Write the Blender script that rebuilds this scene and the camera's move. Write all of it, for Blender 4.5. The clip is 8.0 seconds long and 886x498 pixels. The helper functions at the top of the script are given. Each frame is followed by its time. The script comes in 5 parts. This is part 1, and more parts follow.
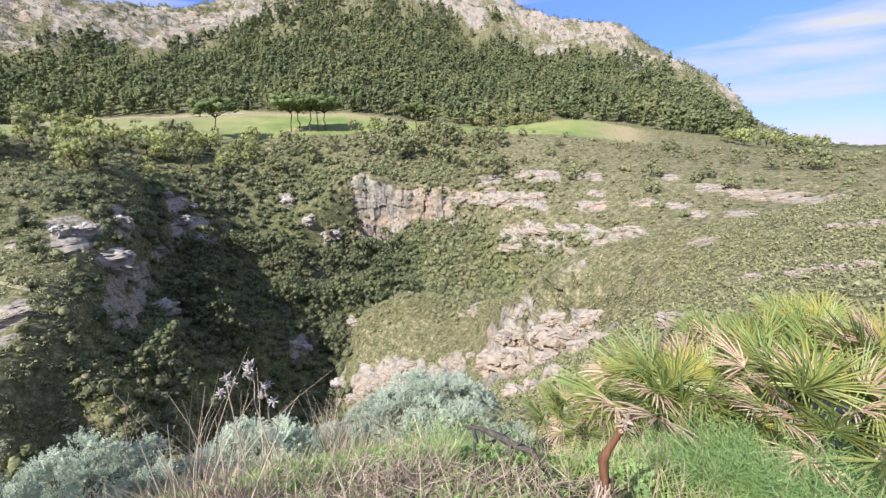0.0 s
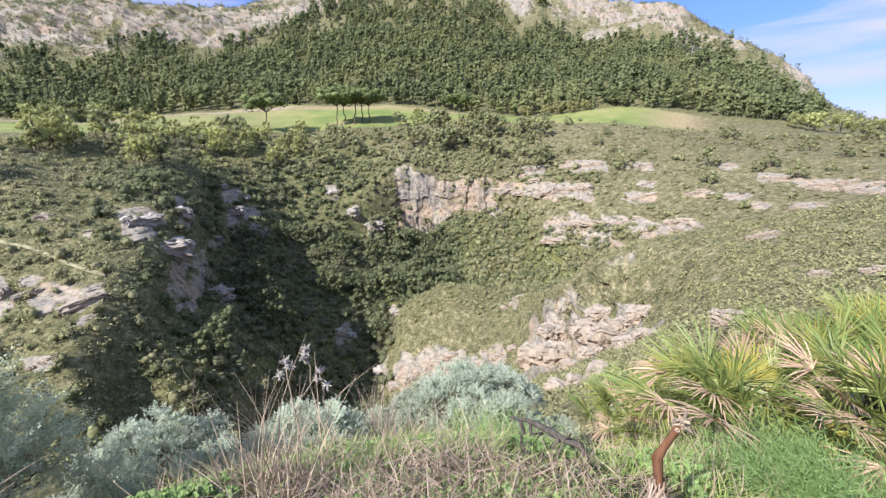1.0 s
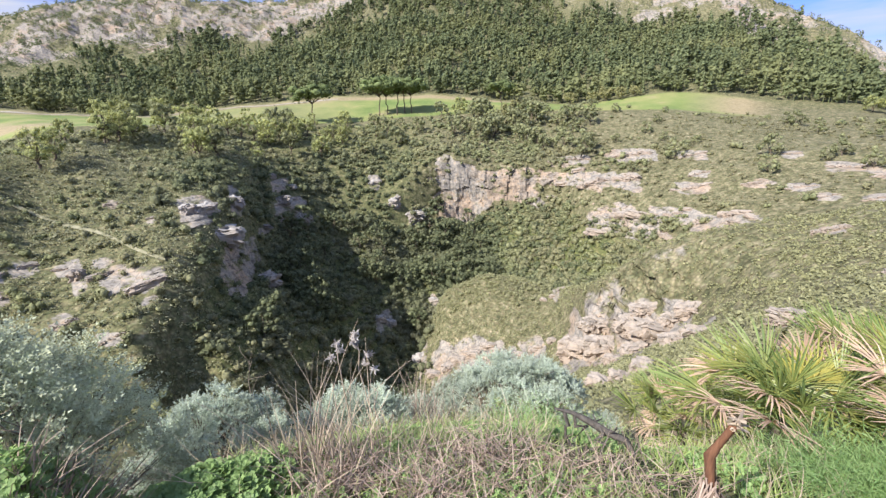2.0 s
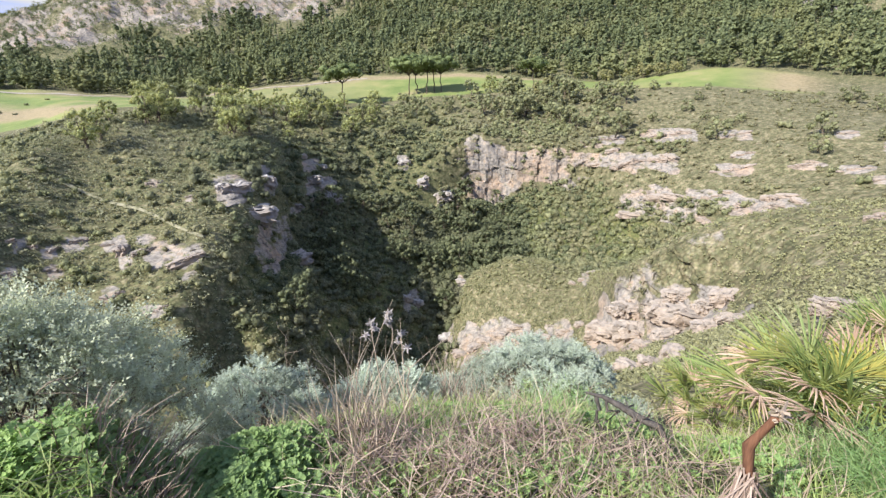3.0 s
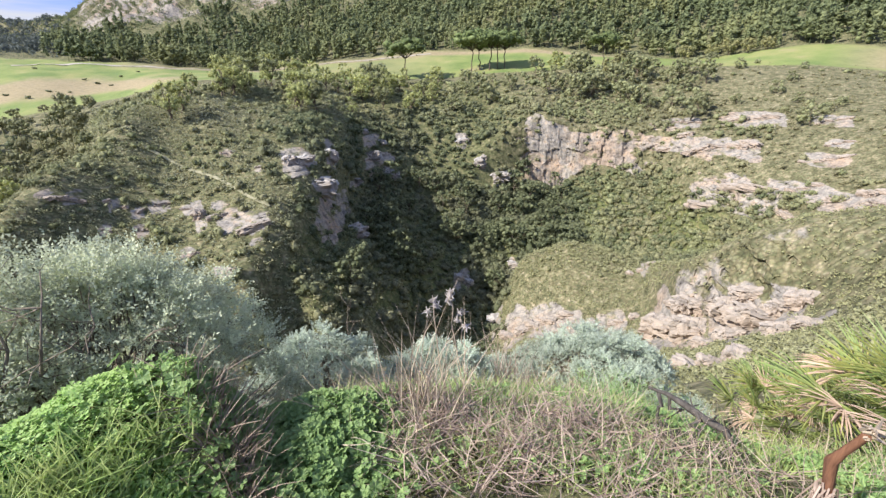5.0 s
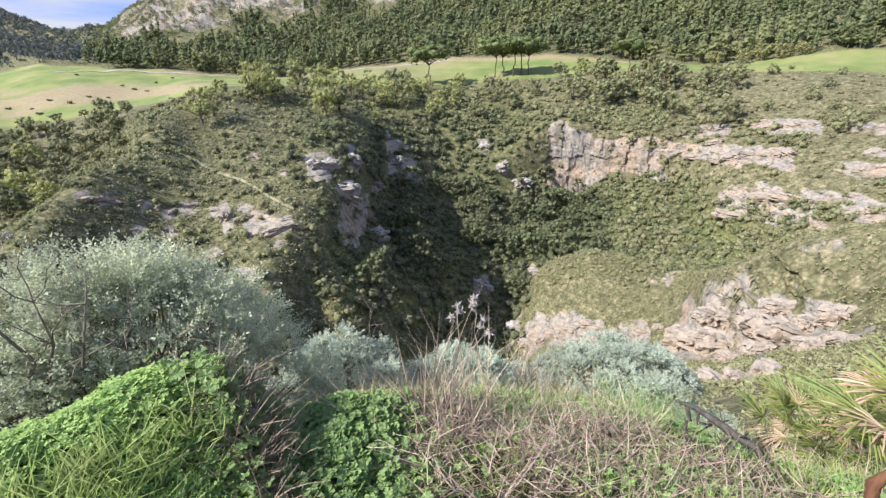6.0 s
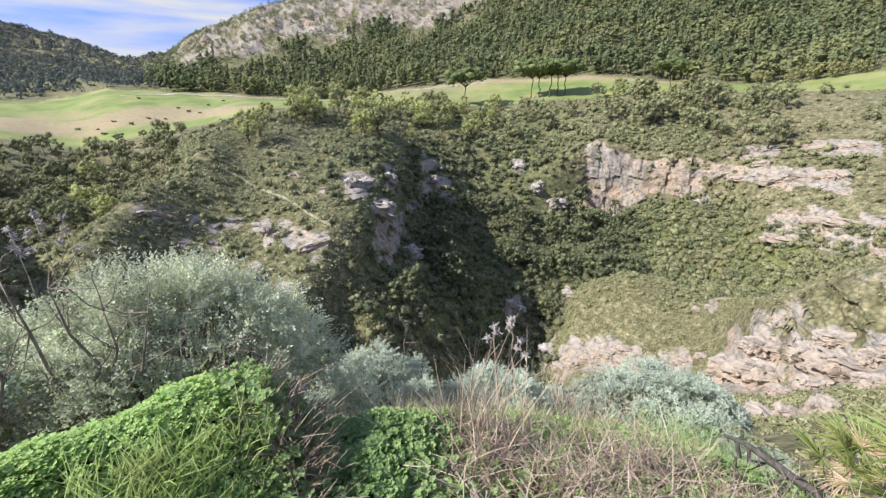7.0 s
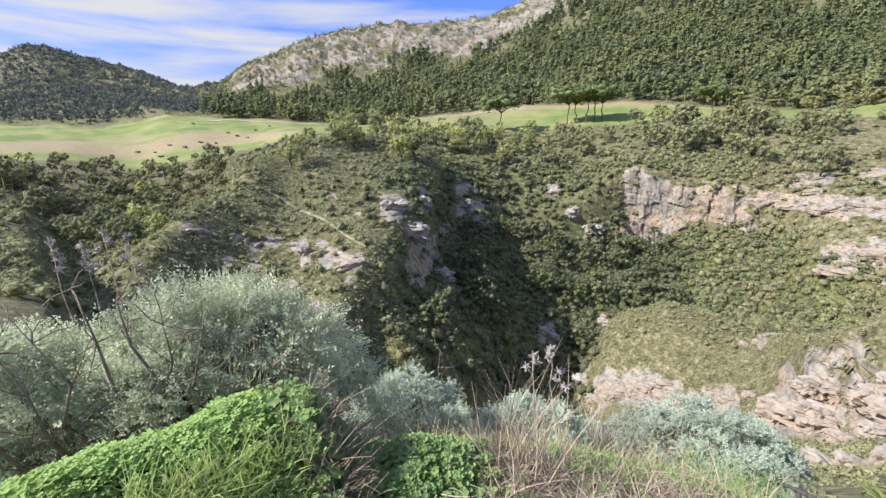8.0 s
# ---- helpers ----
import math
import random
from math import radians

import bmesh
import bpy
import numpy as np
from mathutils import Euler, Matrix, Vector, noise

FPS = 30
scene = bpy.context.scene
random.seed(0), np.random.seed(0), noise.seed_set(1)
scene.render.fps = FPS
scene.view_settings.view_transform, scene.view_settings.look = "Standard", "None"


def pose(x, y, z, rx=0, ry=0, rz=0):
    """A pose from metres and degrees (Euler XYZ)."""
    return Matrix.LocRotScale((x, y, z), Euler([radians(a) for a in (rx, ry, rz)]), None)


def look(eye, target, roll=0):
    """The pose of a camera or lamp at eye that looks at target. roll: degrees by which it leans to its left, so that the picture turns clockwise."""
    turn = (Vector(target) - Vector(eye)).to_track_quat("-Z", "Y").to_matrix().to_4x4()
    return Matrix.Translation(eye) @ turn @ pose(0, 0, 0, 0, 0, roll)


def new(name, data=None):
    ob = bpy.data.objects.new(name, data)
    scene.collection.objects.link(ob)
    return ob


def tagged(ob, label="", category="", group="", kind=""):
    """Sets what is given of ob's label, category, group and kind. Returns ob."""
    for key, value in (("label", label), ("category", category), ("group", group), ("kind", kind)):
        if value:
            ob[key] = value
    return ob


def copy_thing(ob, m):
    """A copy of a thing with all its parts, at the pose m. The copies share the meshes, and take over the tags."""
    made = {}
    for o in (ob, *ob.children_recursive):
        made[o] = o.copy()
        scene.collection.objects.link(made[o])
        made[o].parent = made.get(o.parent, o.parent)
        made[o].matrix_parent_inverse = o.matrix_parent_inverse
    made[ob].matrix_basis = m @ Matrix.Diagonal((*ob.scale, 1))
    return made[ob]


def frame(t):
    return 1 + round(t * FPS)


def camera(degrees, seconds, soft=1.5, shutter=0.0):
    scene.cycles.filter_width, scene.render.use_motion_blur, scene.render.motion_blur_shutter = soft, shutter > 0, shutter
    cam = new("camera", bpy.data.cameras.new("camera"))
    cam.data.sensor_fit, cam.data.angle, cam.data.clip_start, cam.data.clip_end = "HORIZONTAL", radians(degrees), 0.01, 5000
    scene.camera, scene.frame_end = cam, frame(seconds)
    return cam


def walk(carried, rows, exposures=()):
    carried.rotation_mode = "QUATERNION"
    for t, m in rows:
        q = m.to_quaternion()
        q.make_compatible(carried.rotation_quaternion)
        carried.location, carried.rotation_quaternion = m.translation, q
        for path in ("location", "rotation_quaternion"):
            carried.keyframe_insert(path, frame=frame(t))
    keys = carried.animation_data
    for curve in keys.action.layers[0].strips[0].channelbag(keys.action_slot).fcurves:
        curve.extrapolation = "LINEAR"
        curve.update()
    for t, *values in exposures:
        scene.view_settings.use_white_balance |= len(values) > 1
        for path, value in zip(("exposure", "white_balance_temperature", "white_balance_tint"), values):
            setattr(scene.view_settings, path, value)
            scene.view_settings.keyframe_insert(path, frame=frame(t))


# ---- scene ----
cam = camera(92.25, 8.0, soft=1.4)
EYE, STRIDE = 1.6, 0.48
ROWS = [
    (0.0, 0.000, 0.000, 0.000, 0.00, -13.00, 0.00),
    (0.5, -0.045, -0.023, 0.007, 2.74, -13.57, 0.39),
    (1.0, -0.094, -0.052, 0.022, 5.56, -14.13, 0.76),
    (1.5, -0.137, -0.100, 0.036, 8.47, -14.69, 1.13),
    (3.0, -0.250, -0.170, 0.069, 14.72, -17.81, 1.51),
    (3.5, -0.294, -0.195, 0.082, 16.61, -19.49, 1.69),
    (4.0, -0.330, -0.215, 0.096, 19.00, -20.26, 1.19),
    (4.5, -0.368, -0.248, 0.111, 20.95, -20.58, 0.82),
    (6.0, -0.452, -0.327, 0.138, 25.37, -19.70, 0.55),
    (6.5, -0.473, -0.368, 0.157, 27.31, -18.80, 0.55),
    (7.0, -0.498, -0.426, 0.184, 29.93, -17.14, 0.67),
    (7.5, -0.539, -0.485, 0.215, 32.53, -16.07, 0.43),
    (8.0, -0.572, -0.524, 0.231, 34.50, -13.96, 0.45),
]
walk(cam, [(t, pose(STRIDE * x, STRIDE * y, EYE + STRIDE * z, 90 + pitch, roll, yaw)) for t, x, y, z, yaw, pitch, roll in ROWS],
     exposures=[(0.0, 0.91), (3.5, 0.92), (6.0, 0.90), (8.0, 0.85)])

# ---- sky, sun ----
SUN_AZ, SUN_EL = 139.0, 40.0     # degrees to the left of +y, degrees above the horizon


def sky_world():
    w = bpy.data.worlds.new("sky")
    w.use_nodes = True
    scene.world = w
    nt = w.node_tree
    nt.nodes.clear()
    out = nt.nodes.new("ShaderNodeOutputWorld")
    bg = nt.nodes.new("ShaderNodeBackground")
    sky = nt.nodes.new("ShaderNodeTexSky")
    sky.sky_type = "NISHITA"
    sky.sun_disc = False
    sky.sun_elevation = radians(SUN_EL)
    sky.sun_rotation = radians(-SUN_AZ)
    sky.air_density, sky.dust_density, sky.ozone_density = 1.0, 0.0, 3.0
    # thin high cloud: long streaks of noise over the whole sky
    tc = nt.nodes.new("ShaderNodeTexCoord")
    mp = nt.nodes.new("ShaderNodeMapping")
    mp.inputs["Rotation"].default_value = (0, radians(9), radians(-35))
    mp.inputs["Scale"].default_value = (1.1, 1.1, 9.0)
    mp.inputs["Location"].default_value = (0.35, 0.2, 0.55)
    n1 = nt.nodes.new("ShaderNodeTexNoise")
    n1.inputs["Scale"].default_value, n1.inputs["Detail"].default_value = 1.7, 7.0
    n1.inputs["Roughness"].default_value, n1.inputs["Distortion"].default_value = 0.52, 0.35
    r1 = nt.nodes.new("ShaderNodeValToRGB")
    r1.color_ramp.elements[0].position, r1.color_ramp.elements[1].position = 0.44, 0.64
    mix = nt.nodes.new("ShaderNodeMix")
    mix.data_type = "RGBA"
    mix.inputs["B"].default_value = (2.8, 2.85, 3.05, 1)
    lk = nt.links.new
    lk(tc.outputs["Generated"], mp.inputs["Vector"])
    lk(mp.outputs["Vector"], n1.inputs["Vector"])
    lk(n1.outputs["Fac"], r1.inputs["Fac"])
    lk(r1.outputs["Color"], mix.inputs["Factor"])
    clear = nt.nodes.new("ShaderNodeMix")
    clear.data_type, clear.blend_type = "RGBA", "MULTIPLY"
    clear.inputs["Factor"].default_value = 1.0
    up = nt.nodes.new("ShaderNodeSeparateXYZ")
    lk(tc.outputs["Generated"], up.inputs["Vector"])
    deep = nt.nodes.new("ShaderNodeValToRGB")
    deep.color_ramp.elements[0].position, deep.color_ramp.elements[1].position = 0.0, 0.32
    deep.color_ramp.elements[0].color, deep.color_ramp.elements[1].color = (0.27, 0.275, 0.50, 1), (0.43, 0.51, 0.88, 1)
    high = deep.color_ramp.elements.new(0.62)
    high.color = (0.84, 0.90, 1.06, 1)
    lk(up.outputs["Z"], deep.inputs["Fac"])
    lk(deep.outputs["Color"], clear.inputs["B"])
    lk(sky.outputs["Color"], clear.inputs["A"])
    lk(clear.outputs["Result"], mix.inputs["A"])
    lk(mix.outputs["Result"], bg.inputs["Color"])
    bg.inputs["Strength"].default_value = 0.15
    lk(bg.outputs["Background"], out.inputs["Surface"])


sky_world()
sun = new("sun", bpy.data.lights.new("sun", "SUN"))
sun.data.energy, sun.data.angle, sun.data.color = 4.8, radians(0.9), (1.0, 0.965, 0.90)
a, e = radians(SUN_AZ), radians(SUN_EL)
sun.matrix_world = look((0, 0, 200), (200 * math.sin(a) * math.cos(e), -200 * math.cos(a) * math.cos(e), 200 - 200 * math.sin(e)))

# ---- materials ----


def noise_node(nt, scale, detail=5.0, rough=0.6, vec=None):
    n = nt.nodes.new("ShaderNodeTexNoise")
    n.inputs["Scale"].default_value, n.inputs["Detail"].default_value, n.inputs["Roughness"].default_value = scale, detail, rough
    if vec:
        nt.links.new(vec, n.inputs["Vector"])
    return n


def ramp(nt, src, stops):
    r = nt.nodes.new("ShaderNodeValToRGB")
    els = r.color_ramp.elements
    while len(els) < len(stops):
        els.new(0.5)
    for el, (p, c) in zip(els, stops):
        el.position, el.color = p, (*c, 1)
    nt.links.new(src, r.inputs["Fac"])
    return r


def mixed(nt, fac, a, b, mode="MIX"):
    m = nt.nodes.new("ShaderNodeMix")
    m.data_type, m.blend_type = "RGBA", mode
    for sock, v in (("Factor", fac), ("A", a), ("B", b)):
        if isinstance(v, (int, float)):
            m.inputs[sock].default_value = v
        elif isinstance(v, tuple):
            m.inputs[sock].default_value = (*v, 1)
        else:
            nt.links.new(v, m.inputs[sock])
    return m.outputs["Result"]


def shader(name, rough=0.85):
    m = bpy.data.materials.new(name)
    m.use_nodes = True
    nt = m.node_tree
    b = nt.nodes["Principled BSDF"]
    b.inputs["Roughness"].default_value = rough
    b.inputs["Specular IOR Level"].default_value = 0.25
    tc = nt.nodes.new("ShaderNodeTexCoord")
    return m, nt, b, tc.outputs["Object"]


def bump(nt, b, src, strength, dist):
    n = nt.nodes.new("ShaderNodeBump")
    n.inputs["Strength"].default_value, n.inputs["Distance"].default_value = strength, dist
    nt.links.new(src, n.inputs["Height"])
    nt.links.new(n.outputs["Normal"], b.inputs["Normal"])


def leaf(name, dark, light, rough=0.6, through_light=0.3, patch=None, patch_scale=0.3, mottle=0.0):
    """Foliage: colour by island and by object, light passing through the blade."""
    m, nt, b, oc = shader(name, rough)
    g = nt.nodes.new("ShaderNodeNewGeometry")
    col = ramp(nt, g.outputs["Random Per Island"], [(0.0, dark), (1.0, light)]).outputs["Color"]
    n = noise_node(nt, patch_scale, 4, 0.6, oc)
    other = patch or tuple(0.75 * d + 0.25 * l for d, l in zip(dark, light))
    f = ramp(nt, n.outputs["Fac"], [(0.45, (0, 0, 0)), (0.62, (0.7, 0.7, 0.7))]).outputs["Color"]
    col = mixed(nt, f, col, other)
    if mottle:
        spots = noise_node(nt, mottle, 5, 0.7, oc)
        col = mixed(nt, 1.0, col, ramp(nt, spots.outputs["Fac"], [(0.32, (0.5, 0.5, 0.5)), (0.5, (1, 1, 1)), (0.68, (1.4, 1.38, 1.25))]).outputs["Color"], "MULTIPLY")
        bump(nt, b, spots.outputs["Fac"], 0.7, 0.6 / mottle)
    oi = nt.nodes.new("ShaderNodeObjectInfo")
    hs = nt.nodes.new("ShaderNodeHueSaturation")
    mr = nt.nodes.new("ShaderNodeMapRange")
    mr.inputs["To Min"].default_value, mr.inputs["To Max"].default_value = 0.85, 1.15
    nt.links.new(oi.outputs["Random"], mr.inputs["Value"])
    nt.links.new(mr.outputs["Result"], hs.inputs["Value"])
    nt.links.new(col, hs.inputs["Color"])
    col = hs.outputs["Color"]
    nt.links.new(col, b.inputs["Base Color"])
    if through_light:
        t = nt.nodes.new("ShaderNodeBsdfTranslucent")
        nt.links.new(col, t.inputs["Color"])
        ms = nt.nodes.new("ShaderNodeMixShader")
        ms.inputs["Fac"].default_value = through_light
        nt.links.new(b.outputs["BSDF"], ms.inputs[1])
        nt.links.new(t.outputs["BSDF"], ms.inputs[2])
        nt.links.new(ms.outputs["Shader"], nt.nodes["Material Output"].inputs["Surface"])
    return m


def rock_mat(name, pale, grey, warm, scale=1.0):
    m, nt, b, oc = shader(name, 0.92)
    n1 = noise_node(nt, 0.35 * scale, 6, 0.65, oc)
    n2 = noise_node(nt, 2.6 * scale, 7, 0.7, oc)
    base = ramp(nt, n2.outputs["Fac"], [(0.3, grey), (0.55, pale), (0.75, tuple(min(1, 1.15 * c) for c in pale))]).outputs["Color"]
    f = ramp(nt, n1.outputs["Fac"], [(0.45, (0, 0, 0)), (0.62, (0.85, 0.85, 0.85))]).outputs["Color"]
    col = mixed(nt, f, base, warm)
    mp = nt.nodes.new("ShaderNodeMapping")
    mp.inputs["Scale"].default_value = (1.4 * scale, 1.4 * scale, 0.25 * scale)
    nt.links.new(oc, mp.inputs["Vector"])
    n3 = noise_node(nt, 1.5, 5, 0.7, mp.outputs["Vector"])
    streak = ramp(nt, n3.outputs["Fac"], [(0.52, (0, 0, 0)), (0.7, (0.6, 0.6, 0.6))]).outputs["Color"]
    col = mixed(nt, streak, col, tuple(0.35 * c for c in grey))
    nt.links.new(col, b.inputs["Base Color"])
    v = nt.nodes.new("ShaderNodeTexVoronoi")
    v.feature = "DISTANCE_TO_EDGE"
    v.inputs["Scale"].default_value = 0.9 * scale
    nt.links.new(oc, v.inputs["Vector"])
    hgt = mixed(nt, 0.5, n2.outputs["Color"], v.outputs["Distance"])
    bump(nt, b, hgt, 0.9, 0.5 / scale)
    return m


def wood_mat(name, dark, light, scale=30.0):
    m, nt, b, oc = shader(name, 0.85)
    mp = nt.nodes.new("ShaderNodeMapping")
    mp.inputs["Scale"].default_value = (1, 1, 0.15)
    nt.links.new(oc, mp.inputs["Vector"])
    n = noise_node(nt, scale, 6, 0.7, mp.outputs["Vector"])
    nt.links.new(ramp(nt, n.outputs["Fac"], [(0.3, dark), (0.7, light)]).outputs["Color"], b.inputs["Base Color"])
    bump(nt, b, n.outputs["Fac"], 0.6, 0.01)
    return m


def ground_mat():
    """Soil, thin grass, stones, field and bare rock, mixed by what covers each stretch of land."""
    m, nt, b, oc = shader("ground", 0.95)
    at = nt.nodes.new("ShaderNodeAttribute")
    at.attribute_name = "cover"
    sep = nt.nodes.new("ShaderNodeSeparateColor")
    nt.links.new(at.outputs["Color"], sep.inputs["Color"])
    big = noise_node(nt, 0.06, 5, 0.6, oc)
    mid = noise_node(nt, 0.7, 7, 0.68, oc)
    fine = noise_node(nt, 6.0, 6, 0.7, oc)
    scrub = ramp(nt, mid.outputs["Fac"], [(0.3, (0.06, 0.062, 0.035)), (0.46, (0.13, 0.125, 0.07)), (0.6, (0.225, 0.205, 0.13)), (0.72, (0.36, 0.31, 0.235))]).outputs["Color"]
    lush = ramp(nt, mid.outputs["Fac"], [(0.3, (0.055, 0.068, 0.03)), (0.5, (0.11, 0.125, 0.05)), (0.62, (0.18, 0.175, 0.08)), (0.74, (0.24, 0.21, 0.13))]).outputs["Color"]
    field = ramp(nt, big.outputs["Fac"], [(0.36, (0.13, 0.18, 0.055)), (0.5, (0.19, 0.225, 0.075)), (0.62, (0.25, 0.25, 0.10)), (0.72, (0.29, 0.25, 0.14))]).outputs["Color"]
    field = mixed(nt, 0.35, field, ramp(nt, fine.outputs["Fac"], [(0.3, (0.5, 0.5, 0.5)), (0.7, (1.3, 1.3, 1.2))]).outputs["Color"], "MULTIPLY")
    stone = ramp(nt, mid.outputs["Fac"], [(0.32, (0.13, 0.117, 0.105)), (0.44, (0.245, 0.225, 0.205)), (0.55, (0.345, 0.31, 0.272)), (0.68, (0.37, 0.285, 0.21))]).outputs["Color"]
    col = mixed(nt, sep.outputs["Green"], scrub, lush)
    # tussock relief painted into the colour: crowns lightened, gaps darkened as if shaded
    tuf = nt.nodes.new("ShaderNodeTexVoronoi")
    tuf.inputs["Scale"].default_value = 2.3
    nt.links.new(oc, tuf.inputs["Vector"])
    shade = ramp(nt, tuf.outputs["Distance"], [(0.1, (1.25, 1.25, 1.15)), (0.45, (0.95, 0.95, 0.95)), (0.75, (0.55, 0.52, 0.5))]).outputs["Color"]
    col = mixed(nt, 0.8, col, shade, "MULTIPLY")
    hue = ramp(nt, tuf.outputs["Color"], [(0.25, (0.75, 0.82, 0.7)), (0.75, (1.25, 1.15, 1.1))]).outputs["Color"]
    col = mixed(nt, 0.7, col, hue, "MULTIPLY")
    parched = ramp(nt, mid.outputs["Fac"], [(0.3, (0.20, 0.165, 0.095)), (0.6, (0.31, 0.25, 0.15))]).outputs["Color"]
    field = mixed(nt, at.outputs["Alpha"], field, parched)
    col = mixed(nt, sep.outputs["Blue"], col, field)
    mp = nt.nodes.new("ShaderNodeMapping")
    mp.inputs["Scale"].default_value = (1, 1, 2.2)
    nt.links.new(oc, mp.inputs["Vector"])
    edge = noise_node(nt, 0.22, 9, 0.72, mp.outputs["Vector"])
    ma = nt.nodes.new("ShaderNodeMath")
    ma.operation = "ADD"
    nt.links.new(sep.outputs["Red"], ma.inputs[0])
    nt.links.new(edge.outputs["Fac"], ma.inputs[1])
    f = ramp(nt, ma.outputs["Value"], [(0.86, (0, 0, 0)), (0.98, (1, 1, 1))]).outputs["Color"]
    crack = noise_node(nt, 1.1, 9, 0.75, oc)
    stone = mixed(nt, 0.9, stone, ramp(nt, crack.outputs["Fac"], [(0.34, (0.42, 0.40, 0.38)), (0.46, (0.88, 0.87, 0.86)), (0.62, (1.05, 1.03, 1.0))]).outputs["Color"], "MULTIPLY")
    chips = nt.nodes.new("ShaderNodeTexVoronoi")
    chips.feature = "DISTANCE_TO_EDGE"
    chips.inputs["Scale"].default_value = 0.8
    nt.links.new(mixed(nt, 0.9, oc, crack.outputs["Color"], "ADD"), chips.inputs["Vector"])
    stone = mixed(nt, 0.5, stone, ramp(nt, chips.outputs["Distance"], [(0.0, (0.3, 0.28, 0.26)), (0.035, (0.75, 0.74, 0.72)), (0.09, (1.06, 1.05, 1.04))]).outputs["Color"], "MULTIPLY")
    warm = noise_node(nt, 0.09, 4, 0.6, oc)
    stone = mixed(nt, ramp(nt, warm.outputs["Fac"], [(0.5, (0, 0, 0)), (0.64, (0.75, 0.75, 0.75))]).outputs["Color"], stone, mixed(nt, 1.0, stone, (1.15, 0.95, 0.79), "MULTIPLY"))
    col = mixed(nt, f, col, stone)
    nt.links.new(col, b.inputs["Base Color"])
    bump(nt, b, mixed(nt, 0.4, mid.outputs["Color"], fine.outputs["Color"]), 0.7, 0.2)
    return m


M_GROUND = ground_mat()
M_ROCK = rock_mat("limestone", (0.41, 0.38, 0.355), (0.25, 0.235, 0.22), (0.33, 0.275, 0.23), 1.6)
M_ROCK_PINK = rock_mat("pink_limestone", (0.37, 0.315, 0.27), (0.21, 0.185, 0.16), (0.34, 0.265, 0.205), 1.6)
M_PALE_TUSSOCK = leaf("pale_tussock_foliage", (0.22, 0.22, 0.115), (0.38, 0.37, 0.21), 0.8, 0.25, (0.33, 0.325, 0.165), 0.06, 5.0)
M_PINE = leaf("pine_foliage", (0.10, 0.125, 0.062), (0.19, 0.215, 0.105), 0.8, 0.3, (0.23, 0.235, 0.105), 0.02, 1.1)
M_SCRUB = leaf("scrub_foliage", (0.165, 0.18, 0.09), (0.34, 0.35, 0.185), 0.8, 0.33, (0.30, 0.275, 0.165), 0.05, 3.0)
M_TUSSOCK = leaf("tussock_foliage", (0.19, 0.18, 0.10), (0.33, 0.305, 0.185), 0.8, 0.25, (0.28, 0.265, 0.14), 0.06, 4.0)
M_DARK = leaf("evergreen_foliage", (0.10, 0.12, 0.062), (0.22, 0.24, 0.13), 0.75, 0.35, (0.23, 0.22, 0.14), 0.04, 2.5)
# aerial haze painted in: leaf colour of the far woods pushed to bluish grey
M_FAR_HAZED = leaf("hazed_foliage", (0.11, 0.13, 0.12), (0.17, 0.19, 0.17), 0.85, 0.25, (0.14, 0.16, 0.145), 0.01, .5)
M_BROWN_SCRUB = leaf("brown_scrub_foliage", (0.21, 0.21, 0.125), (0.40, 0.39, 0.25), 0.8, 0.3, (0.24, 0.25, 0.13), 0.07, 4.0)
M_UMBRELLA = leaf("umbrella_pine_foliage", (0.13, 0.17, 0.065), (0.24, 0.29, 0.12), 0.75, 0.3, None, .3, 2.0)
M_OLIVE = leaf("grey_green_foliage", (0.29, 0.32, 0.135), (0.50, 0.52, 0.245), 0.7, 0.45, (0.52, 0.51, 0.20), 0.4, 2.5)
M_AUTUMN = leaf("yellowing_foliage", (0.19, 0.19, 0.085), (0.35, 0.325, 0.15), 0.7, 0.25, None, .3, 2.5)
M_SAGE = leaf("silver_foliage", (0.47, 0.53, 0.43), (0.62, 0.67, 0.55), 0.8, 0.35, (0.30, 0.35, 0.27), 6.0)
M_SAGE_GREEN = leaf("grey_green_plumes", (0.52, 0.555, 0.39), (0.68, 0.71, 0.52), 0.8, 0.4, (0.29, 0.32, 0.22), 4.0)
M_CLOVER = leaf("clover_leaf", (0.34, 0.52, 0.16), (0.54, 0.70, 0.29), 0.65, 0.45, (0.40, 0.54, 0.18), 2.5)
M_GRASS = leaf("green_grass", (0.29, 0.40, 0.12), (0.52, 0.60, 0.24), 0.55, 0.45, (0.42, 0.44, 0.20), 3.0)
M_FENNEL = leaf("fennel_leaf", (0.20, 0.34, 0.12), (0.42, 0.56, 0.24), 0.6, 0.45)
M_PALM = leaf("palm_leaf", (0.13, 0.21, 0.06), (0.35, 0.42, 0.15), 0.38, 0.4, (0.46, 0.40, 0.12), 2.6)
M_PALM_DEAD = leaf("dead_palm_leaf", (0.40, 0.26, 0.18), (0.62, 0.46, 0.35), 0.8, 0.25)
M_STRAW = leaf("dry_stalk", (0.30, 0.23, 0.17), (0.60, 0.49, 0.38), 0.85, 0.15)
M_BROWN_STALK = leaf("brown_stalk", (0.13, 0.095, 0.07), (0.42, 0.33, 0.26), 0.85, 0.1)
M_STRAW_GREY = leaf("grey_dry_stalk", (0.20, 0.14, 0.11), (0.56, 0.44, 0.365), 0.85, 0.2)
M_BARK = wood_mat("bark", (0.06, 0.045, 0.032), (0.19, 0.15, 0.11), 12)
M_STUB = wood_mat("split_wood", (0.07, 0.032, 0.02), (0.24, 0.115, 0.065), 40)
M_DEADWOOD = wood_mat("weathered_wood", (0.035, 0.03, 0.026), (0.15, 0.13, 0.115), 40)
